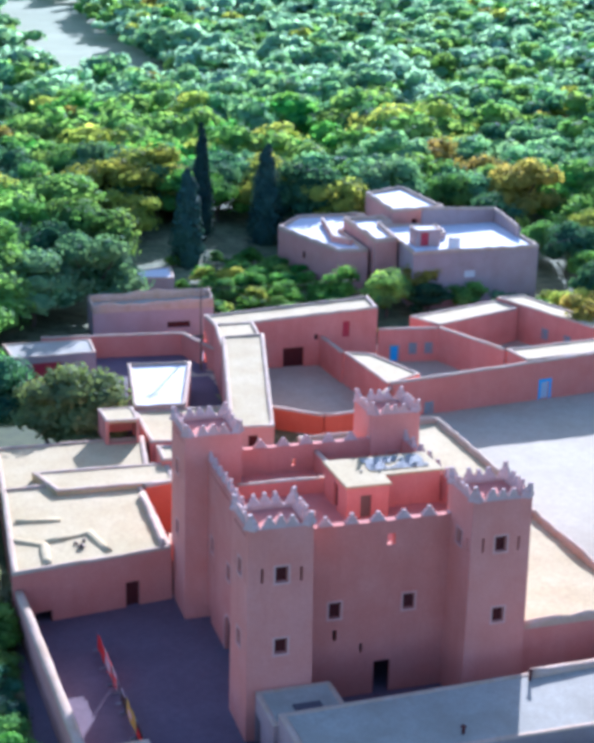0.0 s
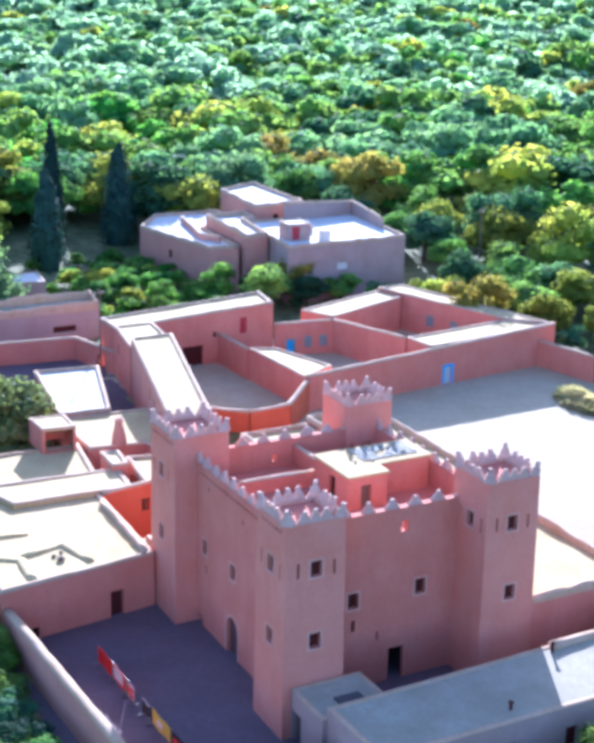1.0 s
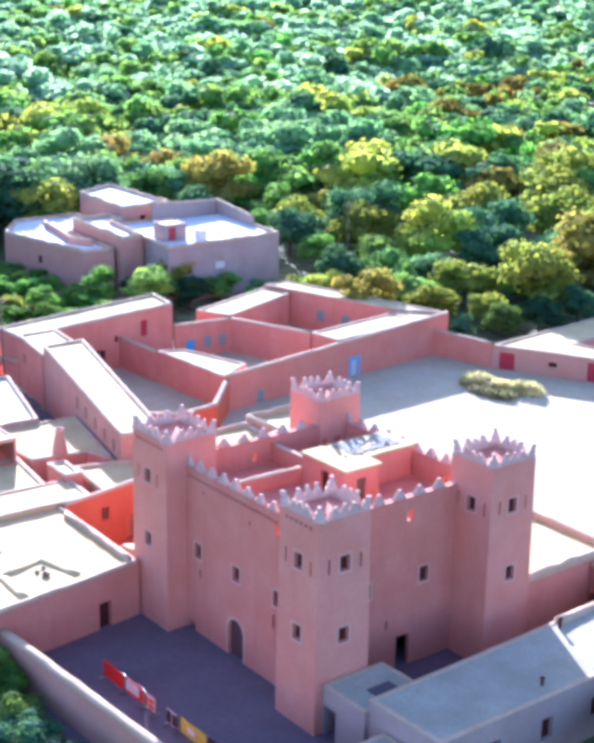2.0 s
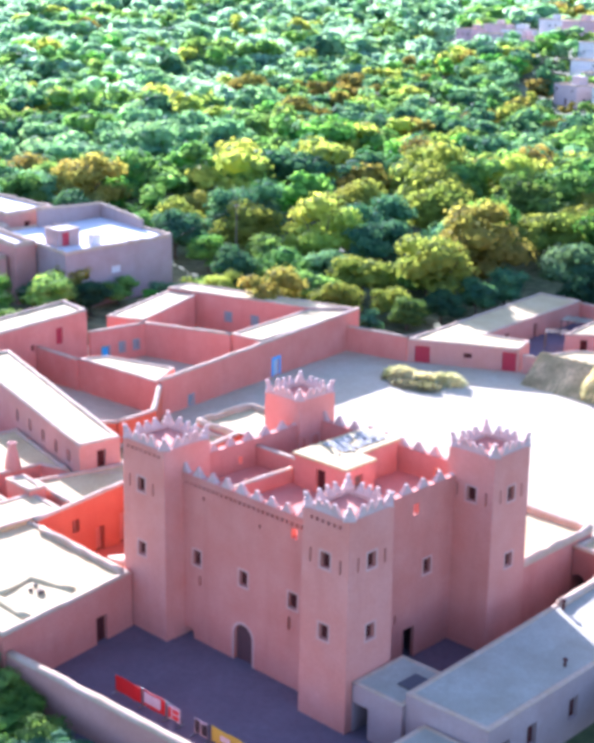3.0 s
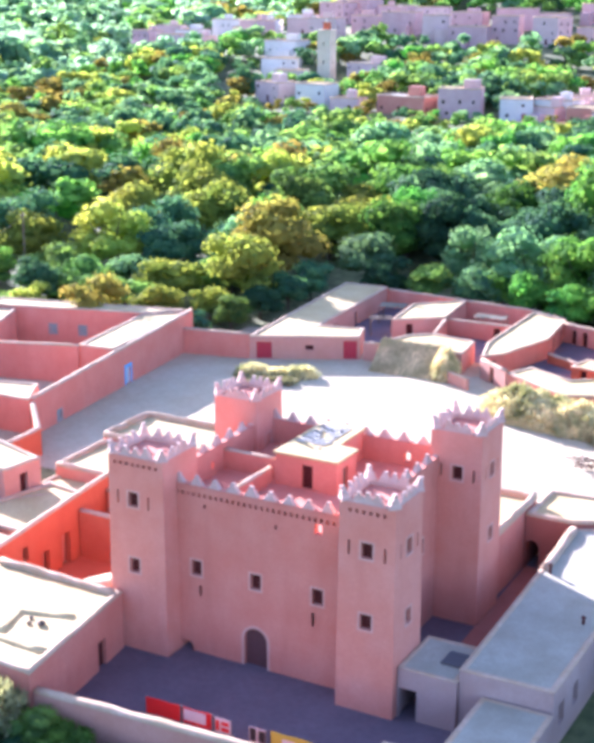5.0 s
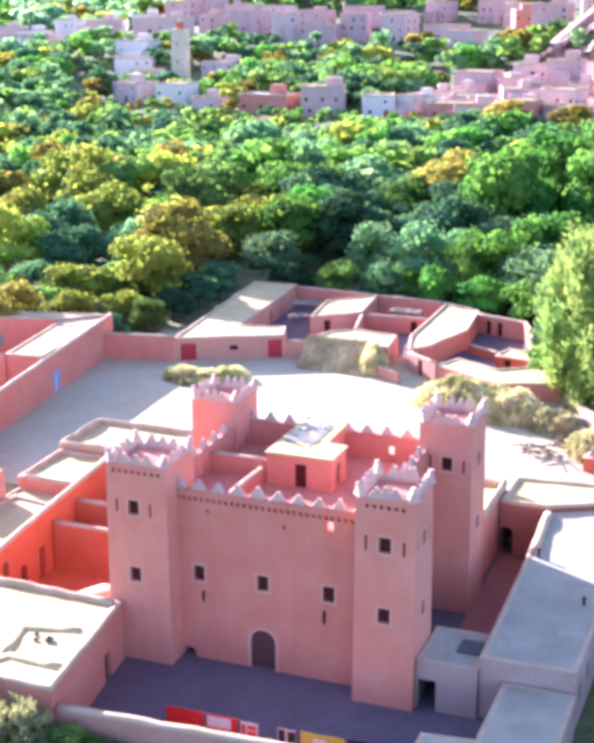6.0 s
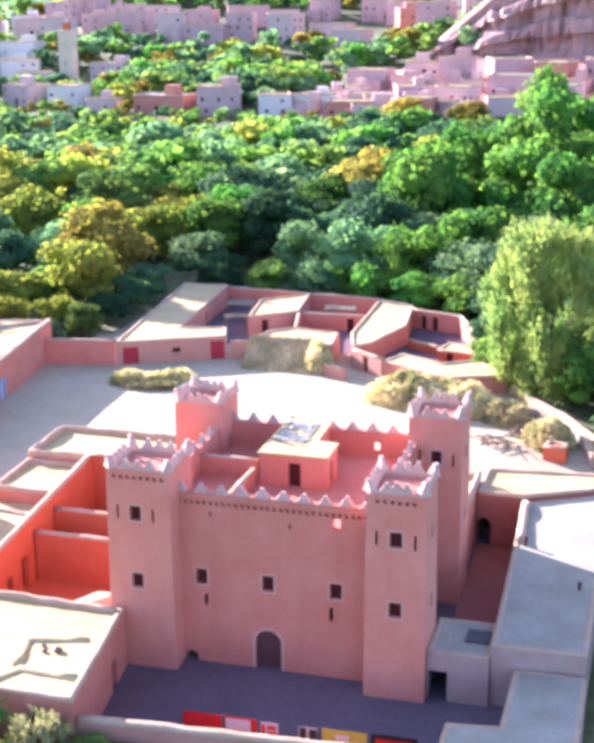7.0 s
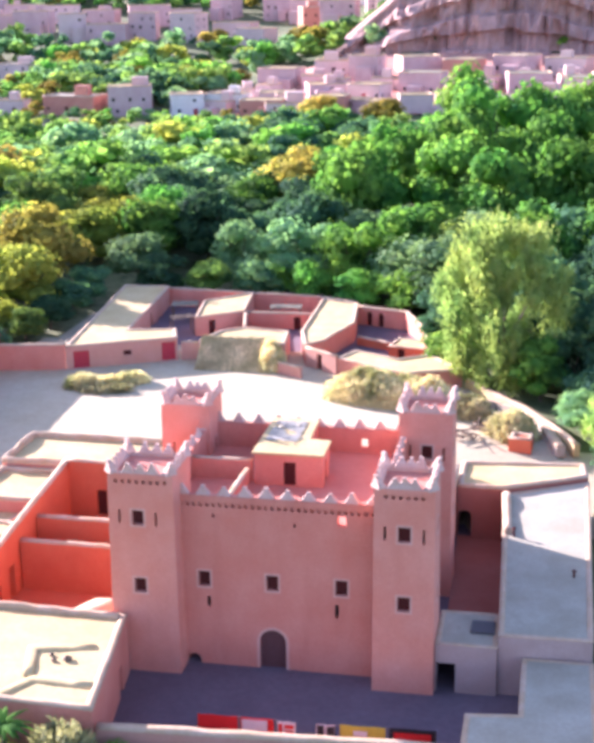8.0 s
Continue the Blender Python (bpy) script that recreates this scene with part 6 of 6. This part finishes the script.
def board(x, y, w, h, yaw, cloth, bars, label, bar_mat):
    """A cloth banner on a light frame with two feet; its writing shows as plain bars."""
    th = root("banner", x, y, 0, label, "banner", "court banners")
    m = Matrix.Translation((x, y, ground_z(x, y) + 0.06)) @ Matrix.Rotation(yaw, 4, "Z")
    th.matrix_basis = m
    bm = bmesh.new()
    n = 14
    cols = []
    for i in range(n + 1):
        u = i / n
        s = 0.03 * math.sin(u * 9 + x)
        cols.append([bm.verts.new((-w / 2 + w * u, s + k, zz)) for k in (-0.01, 0.01) for zz in (0.18, h)])
    for a, b in zip(cols, cols[1:]):
        bm.faces.new((a[0], b[0], b[1], a[1]))
        bm.faces.new((b[2], a[2], a[3], b[3]))
        bm.faces.new((a[1], b[1], b[3], a[3]))
        bm.faces.new((a[0], a[2], b[2], b[0]))
    part("cloth", bm, cloth, th)
    for sx in (-1, 1):
        bm = bmesh.new()
        box(bm, sx * w / 2 - 0.03, -0.03, 0, sx * w / 2 + 0.03, 0.03, h + 0.05)
        box(bm, sx * w / 2 - 0.04, -0.4, 0, sx * w / 2 + 0.04, 0.4, 0.06)
        part("post", bm, METAL, th)
    for u0, u1, z0, z1 in bars:
        bm = bmesh.new()
        box(bm, -w / 2 + w * u0, -0.07, 0.18 + (h - 0.18) * z0, -w / 2 + w * u1, -0.045, 0.18 + (h - 0.18) * z1)
        part("bar", bm, bar_mat, th)


board(-1.75, -8.75, 2.6, 1.35, 0.03, BANNER_RED, (), "plain red cloth banner on a low stand", BANNER_WHITE)
board(0.75, -8.65, 2.2, 1.3, 0.03, BANNER_RED, ((0.06, 0.8, 0.25, 0.92),), "red banner with a white panel on a low stand", BANNER_WHITE)
board(2.6, -8.55, 1.2, 1.2, 0.03, BANNER_WHITE, ((0.1, 0.3, 0.15, 0.85), (0.42, 0.9, 0.55, 0.8), (0.42, 0.9, 0.15, 0.4)), "white banner with red bars on a low stand", BANNER_RED)
board(5.1, -8.45, 1.2, 1.2, 0.03, BANNER_WHITE, ((0.05, 0.4, 0.1, 0.95), (0.55, 0.95, 0.1, 0.9)), "white banner with black bars on a low stand", BANNER_BLACK)
board(7.4, -8.35, 2.9, 1.25, 0.03, BANNER_YELLOW, ((0.3, 0.6, 0.35, 0.7),), "yellow cloth banner on a low stand", BANNER_WHITE)
board(10.5, -8.25, 2.9, 1.3, 0.03, BANNER_BLACK, ((0.1, 0.9, 0.3, 0.75),), "black banner with a dark red band on a low stand", BANNER_RED)


def jar(x, y, z, r, h):
    """A lathe-turned jar shape, standing in for a low dark stone."""
    bm = bmesh.new()
    prof = [(0.55, 0), (0.85, 0.25), (1.0, 0.5), (0.8, 0.78), (0.5, 0.9), (0.58, 1.0), (0.42, 0.98)]
    rings = [[bm.verts.new((x + r * k * math.cos(a * math.pi / 6), y + r * k * math.sin(a * math.pi / 6), z + h * t)) for a in range(12)] for k, t in prof]
    for a, b in zip(rings, rings[1:]):
        for i in range(12):
            bm.faces.new((a[i], a[(i + 1) % 12], b[(i + 1) % 12], b[i]))
    bm.faces.new(rings[0][::-1])
    tagged(mesh_ob("jar", bm, WOOD_LIGHT, smooth=True), "low dark stone on the annex roof, shaped as a jar", "jar", "roof jars")


for x, y, r, h in ((-11.6, -8.6, 0.34, 0.26), (-12.4, -8.9, 0.2, 0.18), (-12.8, -8.2, 0.18, 0.16)):
    jar(x, y, 4.28, r, h)


def utility_pole(x, y, z0, z1):
    th = root("utility_pole", x, y, z0, "thin weathered wooden utility pole behind the houses", "pole")
    bm = bmesh.new()
    bmesh.ops.create_cone(bm, cap_ends=True, segments=8, radius1=0.13, radius2=0.09, depth=z1 - z0, matrix=Matrix.Translation((x, y, (z0 + z1) / 2)))
    part("pole", bm, WOOD_LIGHT, th)
    bm = bmesh.new()
    box(bm, x - 0.05, y - 0.6, z1 - 0.5, x + 0.05, y + 0.6, z1 - 0.38)
    part("crossarm", bm, WOOD_LIGHT, th)
    for k in (-0.5, 0.5):
        bm = bmesh.new()
        bmesh.ops.create_cone(bm, cap_ends=True, segments=8, radius1=0.05, radius2=0.03, depth=0.16, matrix=Matrix.Translation((x, y + k, z1 - 0.3)))
        part("insulator", bm, WHITE, th)


def wire(a, b, sag):
    cu = bpy.data.curves.new("wire", "CURVE")
    cu.dimensions, cu.bevel_depth, cu.bevel_resolution = "3D", 0.011, 1
    sp = cu.splines.new("POLY")
    sp.points.add(20)
    A, B = Vector(a), Vector(b)
    for i in range(21):
        t = i / 20
        p = A.lerp(B, t)
        sp.points[i].co = (p.x, p.y, p.z - sag * 4 * t * (1 - t), 1)
    cu.materials.append(WOOD_LIGHT)
    tagged(new("wire", cu), "thin sagging overhead power wire between poles", "wire")


utility_pole(-65.2, 13.6, 0.9, 11.2)
utility_pole(-90, 84, 1.2, 12.0)
wire((-65.2, 14.1, 10.95), (-90, 84.5, 11.75), 2.2)


def lean_to(x, y, w, d, h, yaw, mat, label):
    """A rough shelter: poles carrying a brushwood roof."""
    th = root("shelter", x, y, 0, label, "shelter", "yard shelters")
    th.matrix_basis = Matrix.Translation((x, y, ground_z(x, y))) @ Matrix.Rotation(yaw, 4, "Z")
    for sx in (-1, 1):
        for sy in (-1, 1):
            bm = bmesh.new()
            bmesh.ops.create_cone(bm, cap_ends=True, segments=7, radius1=0.09, radius2=0.07, depth=h + 0.3, matrix=Matrix.Translation((sx * w * 0.46, sy * d * 0.46, h / 2 - 0.1)))
            part("post", bm, WOOD_LIGHT, th)
    for i in range(5):
        bm = bmesh.new()
        u = -w / 2 + w * (i + 0.5) / 5
        box(bm, u - 0.06, -d / 2 - 0.2, h, u + 0.06, d / 2 + 0.2, h + 0.12)
        part("beam", bm, WOOD_LIGHT, th)
    bm = bmesh.new()
    n = 10
    g = [[bm.verts.new((-w / 2 + w * i / n, -d / 2 + d * j / n, h + 0.15 + 0.12 * noise.noise((i * 0.8, j * 0.8, x)))) for i in range(n + 1)] for j in range(n + 1)]
    for a, b in zip(g, g[1:]):
        for i in range(n):
            bm.faces.new((a[i], a[i + 1], b[i + 1], b[i]))
    bmesh.ops.solidify(bm, geom=bm.faces[:], thickness=0.12)
    part("thatch", bm, mat, th)


lean_to(-31.0, 89.5, 3.6, 2.6, 2.3, 0.2, CONCRETE, "grey-roofed pole shelter in the rear court")
lean_to(-29.6, 82.8, 3.0, 2.0, 2.2, 0.5, WOOD_LIGHT, "brushwood pole shelter in the rear court")
lean_to(-17.2, 90.2, 4.2, 2.2, 2.2, 0.1, CONCRETE, "grey-roofed pole shelter in the rear court")


block("stair_head", "dark stair opening with an orange jamb on the roofs", "stair head", [(-38.4, -2.9), (-34.7, -2.8), (-34.5, 0.3), (-38.3, 0.4)], 3.9, 6.3, ADOBE, MUD_ROOF, {1: [(0.3, 2.9, 4.05, 6.2, False, {})]}, 0.12, 0.35, 64)


def chimney(x, y, z, h):
    """A tapering mud chimney with a pinched neck and an open mouth."""
    bm = bmesh.new()
    prof = [(0.75, 0), (0.66, 0.3), (0.5, 0.6), (0.36, 0.82), (0.4, 0.92), (0.42, 1.0), (0.28, 1.0), (0.24, 0.85)]
    rings = [[bm.verts.new((x + k * (1 + 0.06 * math.sin(3 * a)) * math.cos(a * math.pi / 7), y + k * math.sin(a * math.pi / 7), z + h * t)) for a in range(14)] for k, t in prof]
    for a, b in zip(rings, rings[1:]):
        for i in range(14):
            bm.faces.new((a[i], a[(i + 1) % 14], b[(i + 1) % 14], b[i]))
    tagged(mesh_ob("chimney", bm, ADOBE_PALE, smooth=True), "tapering pink mud chimney on a flat roof", "chimney")


chimney(-33.8, 4.2, 4.15, 2.5)
block("shed", "low grey-rendered shed with a crimson double door", "shed", [(-71, -8.8), (-64.9, -8.4), (-65.3, 1.2), (-71, 1.4)], 0.2, 4.1, ADOBE_GREY, CONCRETE, {1: [(2.3, 5.6, 0.4, 3.3, False, D_RED)]}, 0.15, 0.35, 70)


def vent_pipe(x, y, z, h):
    th = root("vent_pipe", x, y, z, "short dark metal vent pipe on the cement roof", "pipe")
    bm = bmesh.new()
    bmesh.ops.create_cone(bm, cap_ends=True, segments=10, radius1=0.1, radius2=0.1, depth=h, matrix=Matrix.Translation((x, y, z + h / 2)))
    part("pipe", bm, WOOD, th)
    bm = bmesh.new()
    bmesh.ops.create_cone(bm, cap_ends=True, segments=10, radius1=0.2, radius2=0.04, depth=0.14, matrix=Matrix.Translation((x, y, z + h + 0.07)))
    part("cap", bm, WOOD, th)


vent_pipe(15.7, 15.6, 4.3, 0.7)
vent_pipe(20.2, 9.0, 4.3, 0.5)
bm = bmesh.new()
box(bm, 13.4, 0.6, 3.58, 15.0, 2.4, 3.72)
bmesh.ops.bevel(bm, geom=bm.edges[:], offset=0.04, segments=2, affect="EDGES")
tagged(mesh_ob("roof_hatch", bm, plain("tarred_board", (0.10, 0.085, 0.09), 0.8)), "dark tarred hatch board on the link roof", "hatch")

# every thing's handle stands at its own base
for ob, p in BASES:
    if ob.matrix_basis == Matrix.Identity(4):
        ob.matrix_basis = Matrix.Translation(p)
        for c in ob.children:
            c.matrix_basis = Matrix.Translation(-p) @ c.matrix_basis
